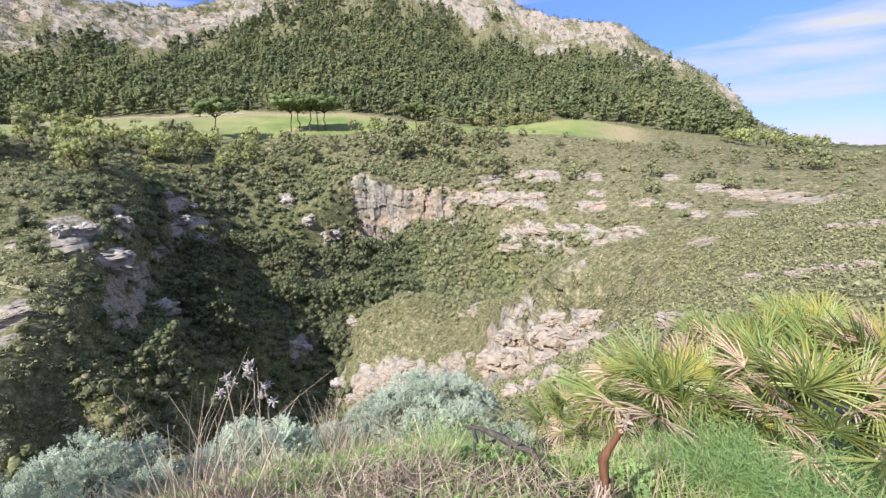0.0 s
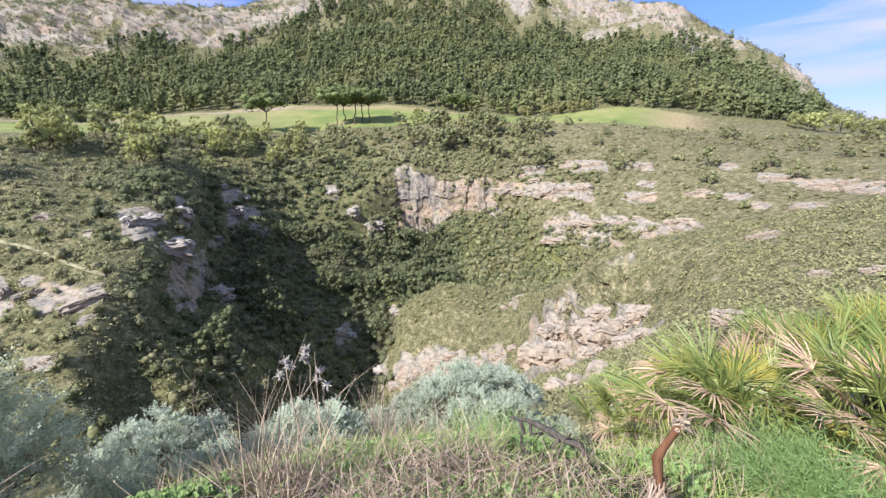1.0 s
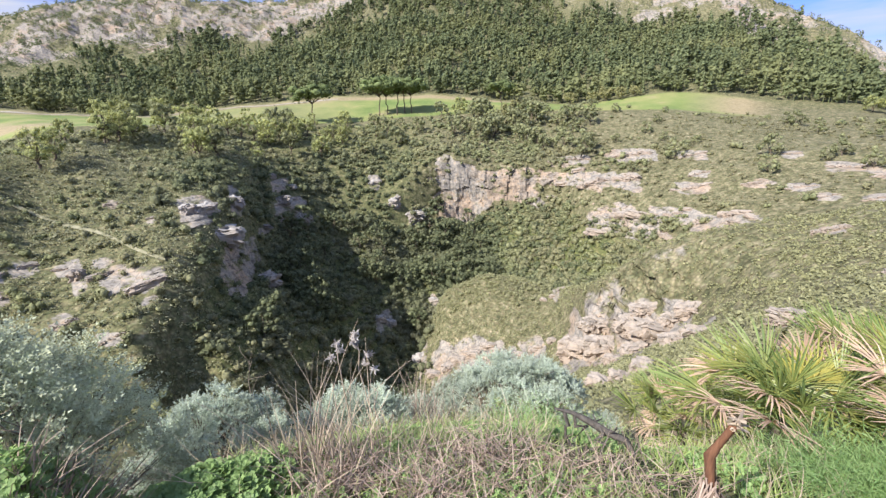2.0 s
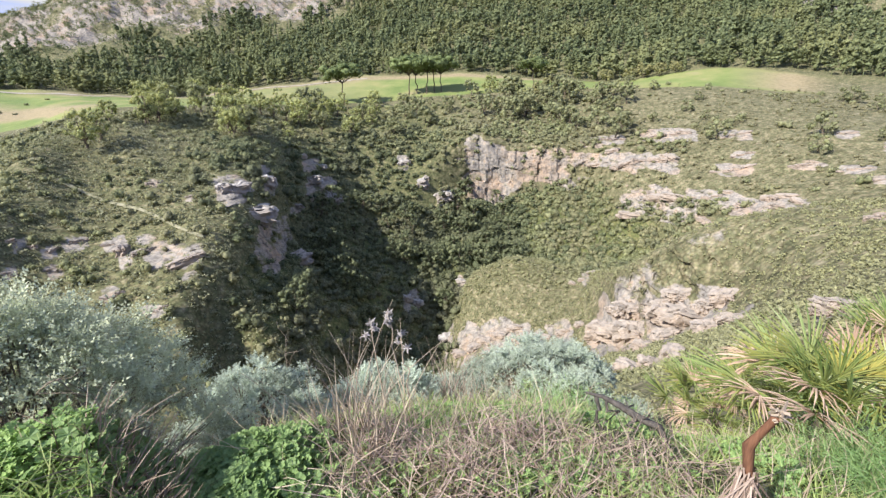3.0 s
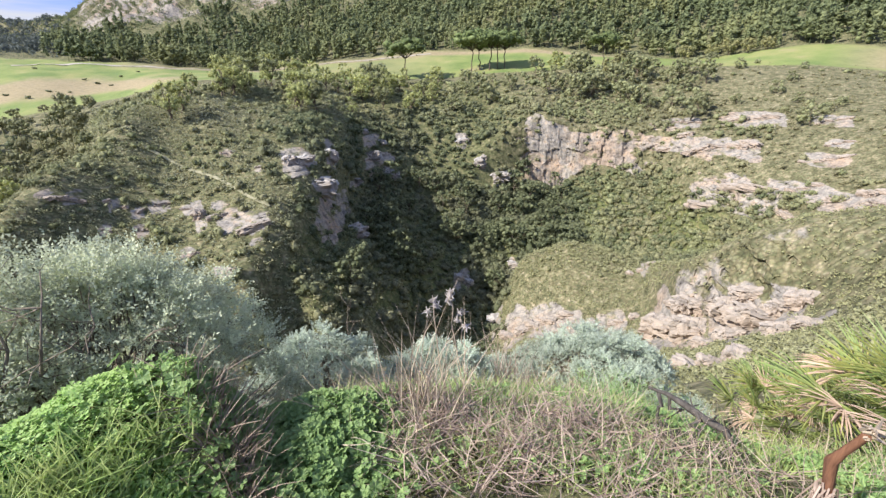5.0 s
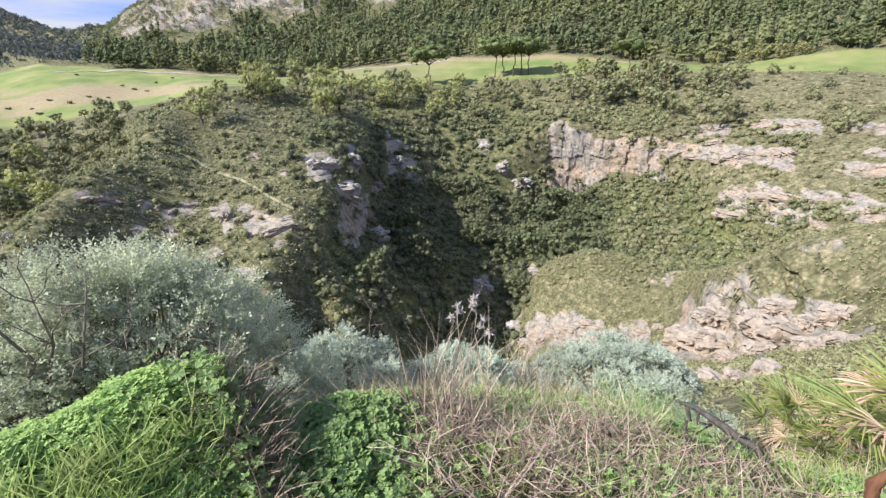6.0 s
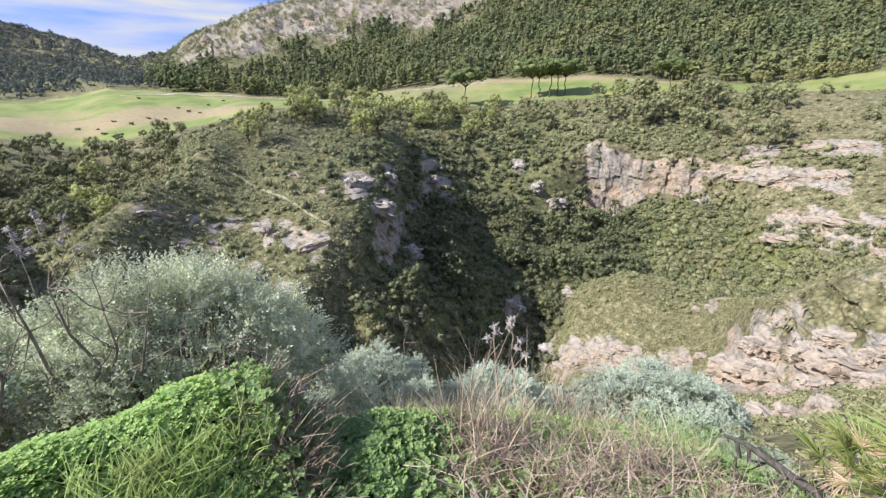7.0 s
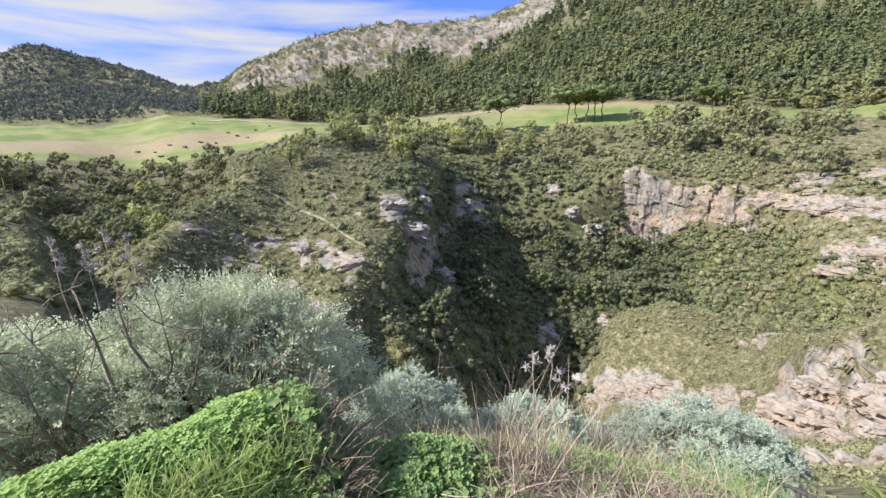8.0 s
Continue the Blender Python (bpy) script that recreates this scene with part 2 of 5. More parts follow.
M_TWIG = wood_mat("sage_twig", (0.10, 0.08, 0.06), (0.27, 0.22, 0.17), 60)

# ---- the lie of the land: lines of the terrain, from the feet of the viewer out to the horizon ----
# Each line runs by bearing (degrees left of +y); along a bearing the stations are distance and height above the eye.
SECTION_BEARINGS, SECTIONS = [], []


def section(bearing, *stations):
    """near slope, foot, near ridge, hollow behind it, far foot, cliff foot, cliff top, upper slope"""
    SECTION_BEARINGS.append(bearing)
    SECTIONS.append(stations)


BEHIND = ((10, -0.5), (25, 2), (40, 4), (52, 6), (64, 7), (80, 9), (100, 11), (150, 15))
section(-180, *BEHIND)
section(-120, *BEHIND)
section(-75, (10, -1.8), (25, -2), (40, -2), (52, -2), (64, -2), (80, -2), (100, -2), (150, -1))
section(-46, (15, -4.2), (35, -6.0), (60, -4.6), (80, -8), (100, -8.5), (118, -7.0), (135, -5.0), (160, -3.0))
section(-38, (15, -5.0), (36, -8.0), (58, -6.4), (80, -13), (98, -12.5), (115, -11.0), (130, -8.0), (160, -4.5))
section(-30, (14, -5.8), (35, -10.5), (55, -9.0), (80, -18), (98, -17), (115, -14.0), (130, -10.0), (160, -4.5))
section(-20, (12, -7.0), (44, -18.6), (56, -12.0), (85, -26), (103, -24.5), (120, -18.0), (135, -12.5), (165, -3.0))
section(-10, (12, -8.5), (52, -27.6), (60, -20.4), (90, -36), (112, -36.5), (126, -24.0), (138, -16.0), (168, -5.0))
section(-3, (12, -8.8), (62, -35.0), (84, -31.0), (100, -41), (116, -40.5), (146, -23.0), (150.5, -12.6), (175, -4.0))
section(5, (12, -8.8), (66, -38.5), (88, -30.0), (104, -42), (120, -40.0), (147, -25.8), (150.5, -13.0), (175, -2.5))
section(8, (12, -8.8), (68, -40.0), (88.5, -32.0), (103, -44), (119, -40.0), (147, -30.5), (150.5, -9.6), (175, -2.2))
section(11, (12, -8.8), (70, -42.0), (89, -34.5), (102, -46), (118, -40.0), (147, -28.5), (150.5, -8.5), (175, -2.0))
section(16, (12, -8.8), (66, -46.0), (84, -49.5), (94, -50), (112, -43.0), (140, -29.0), (147, -16.0), (175, -3.5))
section(20, (12, -8.8), (72, -48.5), (84, -47.5), (96, -44.0), (114, -39.0), (132, -31.5), (143, -21.0), (170, -5.0))
section(25, (12, -8.8), (60, -45.0), (74, -43.5), (87, -41.0), (106, -36.5), (127, -31.5), (142, -20.0), (166, -5.5))
section(30, (12, -8.6), (52, -40.5), (64, -38.0), (74, -35.0), (91, -32.6), (117, -29.3), (136, -17.5), (162, -4.8))
section(34.5, (12, -8.4), (48, -36.5), (58, -33.8), (66, -31.0), (80, -28.8), (99, -26.4), (118, -16.6), (152, -5.3))
section(36, (12, -8.4), (47, -35.5), (57, -33.2), (64, -30.0), (76, -27.4), (91, -24.6), (104, -14.6), (142, -5.0))
section(38, (11.5, -8.2), (46, -34.5), (55, -32.0), (61, -28.6), (72, -26.0), (83, -22.3), (94, -13.2), (134, -4.2))
section(42, (11, -8.0), (44, -32.5), (53, -30.8), (58, -27.2), (65, -23.8), (70.5, -18.9), (87, -12.2), (130, -3.4))
section(46, (11, -7.7), (44, -33.0), (54, -31.0), (58, -27.0), (61, -22.2), (67, -18.0), (88, -12.4), (130, -2.5))
section(50, (10, -7.0), (41, -30.0), (50, -28.9), (54, -25.2), (59, -21.5), (69, -18.5), (90, -12.6), (126, -1.0))
section(55, (10, -6.6), (40, -27.0), (49, -28.0), (54, -25.2), (61, -22.2), (72, -19.3), (94, -12.5), (124, -2.0))
section(60, (10, -6.2), (38, -24.0), (49, -27.6), (55, -25.0), (63, -22.4), (76, -18.0), (94, -9.8), (110, -6.4))
section(65, (10, -5.6), (37, -21.5), (49, -26.0), (57, -24.6), (66, -22.0), (74, -16.5), (88, -10.2), (130, -19.0))
section(69, (10, -5.1), (36, -19.5), (49, -25.0), (56, -23.0), (63, -20.2), (70, -16.0), (78, -13.2), (125, -21.0))
section(73, (10, -4.7), (35, -17.0), (48, -22.5), (55, -21.0), (60, -18.8), (66, -17.0), (71, -15.9), (120, -21.0))
section(77, (10, -4.3), (34, -14.0), (48, -18.0), (55, -18.5), (60, -18.6), (66, -18.8), (76, -19.5), (125, -20.0))
section(80, (10, -4.0), (25, -8.0), (40, -10.0), (52, -11), (64, -11.5), (80, -12.0), (100, -13.0), (150, -11.0))
section(105, (10, -3.0), (25, -5.0), (40, -6.0), (52, -6), (64, -6.0), (80, -6.0), (100, -6.0), (150, -4.0))
section(140, *BEHIND)
section(180, *BEHIND)

# bearing, distance, degrees above the eye
RIM = [(-180, 200, 5), (-120, 200, 5), (-75, 200, -.4), (-46, 200, -.35), (-38, 200, -.1), (-28, 200, .3), (-15, 200, 1.8), (-5, 205, 2.1),
       (5, 205, 2.1), (13, 205, 2.0), (26, 205, 1.2), (37, 190, 1.4), (46, 165, 1.5), (53, 150, .8), (58, 190, -.4), (66, 200, -2), (70, 205, -2.7),
       (76, 205, -1.6), (80, 200, -1.5), (105, 200, -1), (140, 200, 5), (180, 200, 5)]
WOOD_EDGE = [(-180, 260, 5), (-120, 260, 5), (-75, 240, -.2), (-46, 235, -.15), (-41, 235, -.1), (-35.6, 235, .5), (-32, 235, 1.4), (-25, 235, 2.4),
             (-20.7, 235, 3.2), (-15, 240, 3.7), (-6, 242, 2.9), (2, 245, 3.5), (13, 250, 4.5), (22, 260, 4.5), (32, 265, 3.7), (38, 280, 3.2),
             (45, 295, 2.35), (54, 310, 2.7), (60, 330, 3.1), (66, 350, 3.1), (73, 380, 2.0), (80, 390, 1.9), (105, 390, 1.9), (140, 300, 5), (180, 260, 5)]
CREST = [(-180, 500, 8), (-120, 500, 8), (-75, 500, 0), (-46, 2400, .45), (-43.5, 1500, .3), (-41, 460, .3), (-39.5, 430, .8), (-35.2, 440, 2.6), (-33.5, 450, 4.7), (-31, 480, 6.9),
         (-27, 520, 9.1), (-24, 540, 11.0), (-20, 560, 13.4), (-14.7, 590, 14.0), (-11, 610, 15.2), (-8, 620, 16.5), (0, 640, 18.6),
         (10, 640, 19.2)]
CREST += [(18, 640, 17.6), (25, 640, 15.2), (29, 630, 13.9), (34, 620, 13.5), (40, 600, 13.4), (50, 600, 11.4), (55.5, 620, 9.3), (58, 640, 8.2),
          (61, 700, 6.4), (64, 900, 5.8), (68, 1150, 7.1), (72, 1200, 8.0), (76, 1200, 8.7), (78.5, 1200, 7.6), (85, 1200, 6), (105, 900, 4), (140, 500, 8), (180, 500, 8)]


def pchip(x, y, q):
    """Smooth interpolation without overshoot, down the first axis of y."""
    x, y, q = np.asarray(x, float), np.asarray(y, float), np.asarray(q, float)
    h = np.diff(x).reshape(-1, *[1] * (y.ndim - 1))
    s = np.diff(y, axis=0) / h
    d = np.zeros_like(y)
    a, b = s[:-1], s[1:]
    w1, w2 = 2 * h[1:] + h[:-1], h[1:] + 2 * h[:-1]
    ok = a * b > 0
    d[1:-1] = np.where(ok, (w1 + w2) / (w1 / np.where(ok, a, 1) + w2 / np.where(ok, b, 1)), 0)
    d[0], d[-1] = s[0], s[-1]
    i = np.clip(np.searchsorted(x, q, side="right") - 1, 0, len(x) - 2)
    shape = (-1, *[1] * (y.ndim - 1))
    hh = h[i]
    t = ((q - x[i]).reshape(shape)) / hh
    return (y[i] * (1 + 2 * t) * (1 - t) ** 2 + y[i + 1] * t * t * (3 - 2 * t)
            + hh * (d[i] * t * (1 - t) ** 2 - d[i + 1] * t * t * (1 - t)))


def value_noise(x, y, seed=0):
    """Smooth random field in -1..1 over two arrays."""
    rng = np.random.RandomState(seed)
    g = rng.rand(256, 256) * 2 - 1
    xi, yi = np.floor(x).astype(int), np.floor(y).astype(int)
    fx, fy = x - xi, y - yi
    fx, fy = fx * fx * (3 - 2 * fx), fy * fy * (3 - 2 * fy)
    p = lambda i, j: g[i % 256, j % 256]
    return (p(xi, yi) * (1 - fx) + p(xi + 1, yi) * fx) * (1 - fy) + (p(xi, yi + 1) * (1 - fx) + p(xi + 1, yi + 1) * fx) * fy


def fractal(x, y, octaves=4, seed=0):
    return sum(value_noise(x * 2 ** k, y * 2 ** k, seed + k) / 2 ** k for k in range(octaves)) / 1.6


AZ = np.concatenate([np.arange(-180, -64, 4.0), np.arange(-64, -24, 0.45), np.arange(-24, 22, 0.22), np.arange(22, 100, 0.45), np.arange(100, 181, 4.0)])
AZ[-1] = 180.0
DIVS = [10, 26, 14, 10, 26, 44, 12, 24, 40, 44, 40, 40, 26, 38, 48, 6, 6]
U = np.concatenate([np.arange(n) / n + k for k, n in enumerate(DIVS)] + [[len(DIVS)]])


def polar(line, q):
    ln = np.array(line, float)
    v = pchip(ln[:, 0], ln[:, 1:], q)
    return v[:, 0], v[:, 0] * np.tan(np.radians(v[:, 1]))


def land():
    near = np.array([(0.02, -1.6), (2.0, -1.80), (3.4, -2.83), (5.5, -4.45)])
    side = np.array([(0.02, -1.6), (2.2, -1.74), (4.0, -2.15), (6.5, -2.9)])
    w = pchip([-180, -45, -30, -14, 60, 95, 180], [1, 1, .5, 0, 0, .5, 1], AZ)[:, None]
    body = pchip(SECTION_BEARINGS, np.array(SECTIONS), AZ)
    D = [near[k, 0] * (1 - w[:, 0]) + side[k, 0] * w[:, 0] for k in range(4)]
    H = [near[k, 1] * (1 - w[:, 0]) + side[k, 1] * w[:, 0] for k in range(4)]
    D += [body[:, k, 0] for k in range(8)]
    H += [body[:, k, 1] for k in range(8)]
    rd, rh = polar(RIM, AZ)
    wd, wh = polar(WOOD_EDGE, AZ)
    cd, ch = polar(CREST, AZ)
    md = wd + 0.5 * (cd - wd)
    mel = np.arctan2(wh, wd) + 0.56 * (np.arctan2(ch, cd) - np.arctan2(wh, wd))
    D += [rd, wd, md, cd, cd * 1.3, np.full_like(cd, 4600.0)]
    H += [rh, wh, md * np.tan(mel), ch, ch * 0.5, np.full_like(cd, 30.0)]
    D, H = np.array(D), np.array(H)
    k = np.arange(len(D))
    return pchip(k, D, U), pchip(k, H, U)


GD, GH = land()
GX, GY = -GD * np.sin(np.radians(AZ)), GD * np.cos(np.radians(AZ))
# unevenness that grows with distance, ledges on the slopes, fluting on the rock walls
far = np.clip(GD, 0, 600)
rough_amp = np.interp(far, [0, 3, 10, 40, 120, 200, 260, 400, 600], [0, .03, .12, .5, 1.0, .4, .5, 3.0, 6.0])
GZ = GH + EYE + rough_amp * fractal(GX / 14 + 40, GY / 14 + 40, 5, 3)
UU = np.repeat(U[:, None], len(AZ), 1)
AA = np.repeat(AZ[None, :], len(U), 0)


def bell(v, a, b, soft):
    return np.clip((v - a) / soft, 0, 1) * np.clip((b - v) / soft, 0, 1)


RAG = fractal(GX / 7 + 3, GZ / 5 + 11, 4, 91)
CLIFF = bell(UU + .3 * RAG, 8.9, 10.1, .12) * bell(AA + 4 * RAG, -2.2, 13.2, 1.2)
FACE = bell(UU + .2 * RAG, 5.08, 5.92, .15) * bell(AA + 3 * RAG, -22, -6, 2)
WOOD_TOP = 14.05 + 0.35 * np.interp(AZ, [-40, -20, -10, 0, 12, 30, 45, 60], [-.2, .3, .3, .9, 1.1, .4, -.3, -.7])[None, :]
SCAR = np.clip((UU - WOOD_TOP + .12) / .2, 0, 1) * np.clip((15.0 - UU) / .1, 0, 1)
crag = 0.8 * fractal(GX / 4.2, GZ / 9.0 + 17, 5, 9) + 0.9 * np.abs(fractal(GX / 2.2 + 9, GZ / 16 + 7, 4, 11)) + .5 * fractal(GX / 9, GZ / 3 + 3, 3, 13)


def blocks(x, y, seed):
    """Broken steps: one random height for each uneven cell."""
    g = np.random.RandomState(seed).rand(128, 128) * 2 - 1
    wx, wy = x + .6 * fractal(x, y, 3, seed + 1), y + .6 * fractal(x + 7, y, 3, seed + 2)
    return g[np.floor(wx).astype(int) % 128, np.floor(wy).astype(int) % 128]


crag = .8 * crag + .5 * np.abs(fractal(GX / 1.7, GZ / 2.6, 4, 43)) + .16 * blocks(GX / 2.2, GZ / 3.4, 41) + .14 * blocks(GX / 1.1, GZ / 1.3, 44)
flute = np.abs(fractal(GX / 3.1 + 5, GZ / 26 + 2, 4, 15))
slabs = 1.1 * blocks(GX / 5.5, GZ / 11, 51) + .5 * blocks(GX / 2.4, GZ / 4.5, 52) + 1.1 * fractal(GX / 9 + 2, GZ / 30, 3, 53) + .3 * fractal(GX / 1.6, GZ / 2.4, 4, 54)
push = -1.2 * FACE * crag - CLIFF * slabs - .35 * CLIFF * flute - FACE * (.55 * blocks(GX / 1.5, GZ / 1.9, 46) + .3 * blocks(GX / .7, GZ / .9, 48))
GX += push * -np.sin(np.radians(AA))
GY += push * np.cos(np.radians(AA))
ledge = bell(UU, 8.2, 11.5, .4) * bell(AA, -46, 2, 4)
GZ += ledge * 0.5 * np.sin(GZ * 1.1 + 2.0 * fractal(GX / 25, GY / 25, 3, 21)) * (0.5 + fractal(GX / 9, GY / 9, 3, 5))
GZ += 9.0 * SCAR * (0.5 - np.abs(fractal(GX / 30, GY / 30, 5, 31))) * bell(AA, -40, 60, 4)
# the two banks that the clover grows over, close to the path
bank = bell(AA, 56, 124, 8) * np.exp(-((GD - 2.35) / np.where(GD < 2.35, .6, .35)) ** 2) * (.66 + .10 * fractal(AA / 9, GD * 2, 3, 60))
bank += .17 * np.exp(-((AA - 51) / 14) ** 2 - ((GD - 2.1) / .45) ** 2) * (1 + .5 * fractal(AA / 5, GD * 4, 3, 64))
GZ += bank


def locate(bearing, u):
    """World points of the ground at bearings and stations."""
    fi = np.interp(u, U, np.arange(len(U)))
    fj = np.interp(bearing, AZ, np.arange(len(AZ)))
    i, j = np.minimum(fi.astype(int), len(U) - 2), np.minimum(fj.astype(int), len(AZ) - 2)
    s, t = fi - i, fj - j
    f = lambda g: (g[i, j] * (1 - s) + g[i + 1, j] * s) * (1 - t) + (g[i, j + 1] * (1 - s) + g[i + 1, j + 1] * s) * t
    return np.stack([f(GX), f(GY), f(GZ)], -1)


def station(bearing, dist):
    """The station u at which the ground along a bearing lies that far off."""
    j = int(np.clip(np.searchsorted(AZ, bearing), 1, len(AZ) - 1))
    return float(np.interp(dist, np.maximum.accumulate(np.hypot(GX[:, j], GY[:, j])), U))


def on_ground(bearing, dist):
    return Vector(locate(np.array([bearing]), np.array([station(bearing, dist)]))[0])


def in_sight(bearing, el):
    """How far off the slope lies, el degrees above the eye along a bearing."""
    j = int(np.clip(np.searchsorted(AZ, bearing), 1, len(AZ) - 1))
    r = np.hypot(GX[:, j], GY[:, j])
    over = (GZ[:, j] - EYE) - r * math.tan(radians(el))
    k = np.where((U > 6.2) & (over > 0))[0][0]
    f = over[k - 1] / (over[k - 1] - over[k])
    return float(r[k - 1] + f * (r[k] - r[k - 1]))


# rock that breaks through the slopes: bearing, degrees above the eye, width, height
SHADED_OUTCROPS = [(b, in_sight(b, e), w, h) for b, e, w, h in [
    (41.4, -8.1, 5.4, 3.4), (37.3, -7.6, 2.6, 5.2), (31.0, -9.2, 8.0, 4.6), (37.6, -14.6, 9.0, 5.4), (31.8, -6.0, 5.5, 3.0), (20.2, -6.1, 4.0, 4.2),
    (14.8, -10.9, 4.6, 6.0), (17.6, -9.0, 3.0, 4.0), (19.8, -24.8, 4.6, 2.6), (14.6, -29.3, 3.0, 3.6), (12.6, -22.5, 3.0, 2.4), (34.4, -11.2, 3.0, 2.2)]]
SPUR_OUTCROPS = [(b, in_sight(b, e), w, h) for b, e, w, h in [
    (47.3, -15.6, 3.8, 3.0), (50.6, -13.8, 3.0, 2.4), (53.5, -13.8, 1.5, 3.0), (57.1, -11.6, 2.4, 1.6), (59.2, -12.0, 1.6, 1.2), (61.2, -10.9, 2.2, 1.3), (64.4, -9.9, 2.8, 1.6), (66.4, -9.6, 2.0, 1.6),
    (49.1, -6.6, 2.2, 1.2), (55.5, -17.9, 2.2, 1.3), (59.5, -14.0, 1.5, 1.0), (62.5, -13.5, 1.6, 1.0), (52.0, -20.6, 2.6, .8), (46.0, -8.6, 1.6, 1.0), (54.6, -12.6, 1.4, 1.0)]]
LEDGES = [(-12.4, 123, 20, 6.0), (-9.7, 140, 19, 4.2), (-5.0, 146.4, 11.7, 3.6), (-6.2, 154, 8.2, 2.2), (-12.1, 155, 14.4, 3.4), (-18.9, 149, 7.9, 2.2),
          (-21.3, 112, 16.6, 3.2), (-18.1, 119.5, 6.4, 2.2), (-19.2, 130, 8.7, 2.2), (-24.8, 107, 5.8, 2.5), (-3.9, 153, 6.1, 2.6)]
STONE_BAND = [(-32.4, 133, 8.8, 1.9), (-36.3, 125, 10, 2.0), (-39.2, 119, 7.9, 2.0), (-41.5, 112, 7.5, 1.4), (-27.7, 142, 3.4, 1.5), (-19.7, 136, 4.5, 1.4),
              (-35.1, 107, 5.7, 1.1), (-1.3, 114.6, 8.1, 2.2), (-6.5, 112, 8, 2.0), (-29, 120, 5, 1.2), (-25, 126, 6, 1.5), (-31, 112, 4, 1)]
RIDGE_CRAGS = [(-8.2, 58, 3.4, 4.0), (-11.2, 51, 3.6, 4.2), (-13.9, 50, 4.2, 3.5), (-17.1, 46, 3.9, 2.9), (-19.6, 46, 3.9, 2.6), (-7.4, 55, 3.3, 3.8), (-13.6, 44.5, 3.9, 1.9),
               (-10, 55, 3, 3), (-15.5, 51, 3, 2.6), (-21.2, 37, 3.2, 1.6), (-37.1, 32.5, 1.3, .7), (-30, 21.6, 1.2, 1.2), (-32, 48, 2.6, .6), (-41.3, 30.5, 1.7, .5),
               (-44.6, 30, 2, .6), (-45.1, 45, 3.6, .7)]
KNOLL_ROCKS = [(7.1, 70, 7.5, 2.7), (11.6, 70.6, 5.5, 3.3), (3, 67, 5, 2), (-4.5, 79, 5.6, 1.4), (-2, 66, 6, 1.6)]


def outcrops():
    """How far each piece of ground is bare rock of an outcrop, and how far it stands out."""
    bare, out = np.zeros_like(GX), np.zeros_like(GX)
    ragged = fractal(GX / 2.6 + 31, GZ / 1.6 + 5, 4, 95)
    for b, d, w, h in SHADED_OUTCROPS + SPUR_OUTCROPS + LEDGES + STONE_BAND + RIDGE_CRAGS + KNOLL_ROCKS:
        z = on_ground(b, d).z
        lat, dz = np.radians(AA - b) * d, GZ - z
        m = 1.25 - (lat / (.55 * w)) ** 4 - (dz / (.6 * h)) ** 4 - np.clip(np.abs(GD - d) / max(1.2, 1.7 * h) - 1, 0, 9) * 2 + 1.5 * ragged
        m = np.clip(m * 1.6, 0, 1)
        bare, out = np.maximum(bare, m), np.maximum(out, m * h * (1.6 if b > 13 and d > 80 else 1.0))
    return bare, out


BARE, OUT = outcrops()
push = -.45 * OUT * (0.16 + 0.2 * fractal(GX / 2.1 + 3, GZ / 1.1 + 60, 5, 97) + .16 * blocks(GX / 1.6, GZ / 1.1, 47) + .12 * blocks(GX / .8, GZ / .7, 49))
GX += push * -np.sin(np.radians(AA))
GY += push * np.cos(np.radians(AA))


# ---- mesh helpers ----


def tri_mesh(name, V, F, mats, smooth=False, mat_index=None):
    me = bpy.data.meshes.new(name)
    V, F = np.asarray(V, np.float32), np.asarray(F, np.int32)
    me.vertices.add(len(V))
    me.vertices.foreach_set("co", V.ravel())
    me.loops.add(F.size)
    me.loops.foreach_set("vertex_index", F.ravel())
    me.polygons.add(len(F))
    me.polygons.foreach_set("loop_start", np.arange(0, F.size, F.shape[1], dtype=np.int32))
    me.polygons.foreach_set("loop_total", np.full(len(F), F.shape[1], np.int32))
    me.polygons.foreach_set("use_smooth", np.full(len(F), smooth))
    for m in mats if isinstance(mats, (list, tuple)) else [mats]:
        me.materials.append(m)
    if mat_index is not None:
        me.polygons.foreach_set("material_index", np.asarray(mat_index, np.int32))
    me.update()
    me.validate()
    return me


def thing(name, me, label, category, group="", kind="", at=None):
    ob = new(name, me)
    if at is not None:
        ob.matrix_world = at
    return tagged(ob, label, category, group, kind)


def part(name, me, parent, label="", m=None):
    ob = new(name, me)
    ob.parent = parent
    if m is not None:
        ob.matrix_basis = m
    return tagged(ob, label)


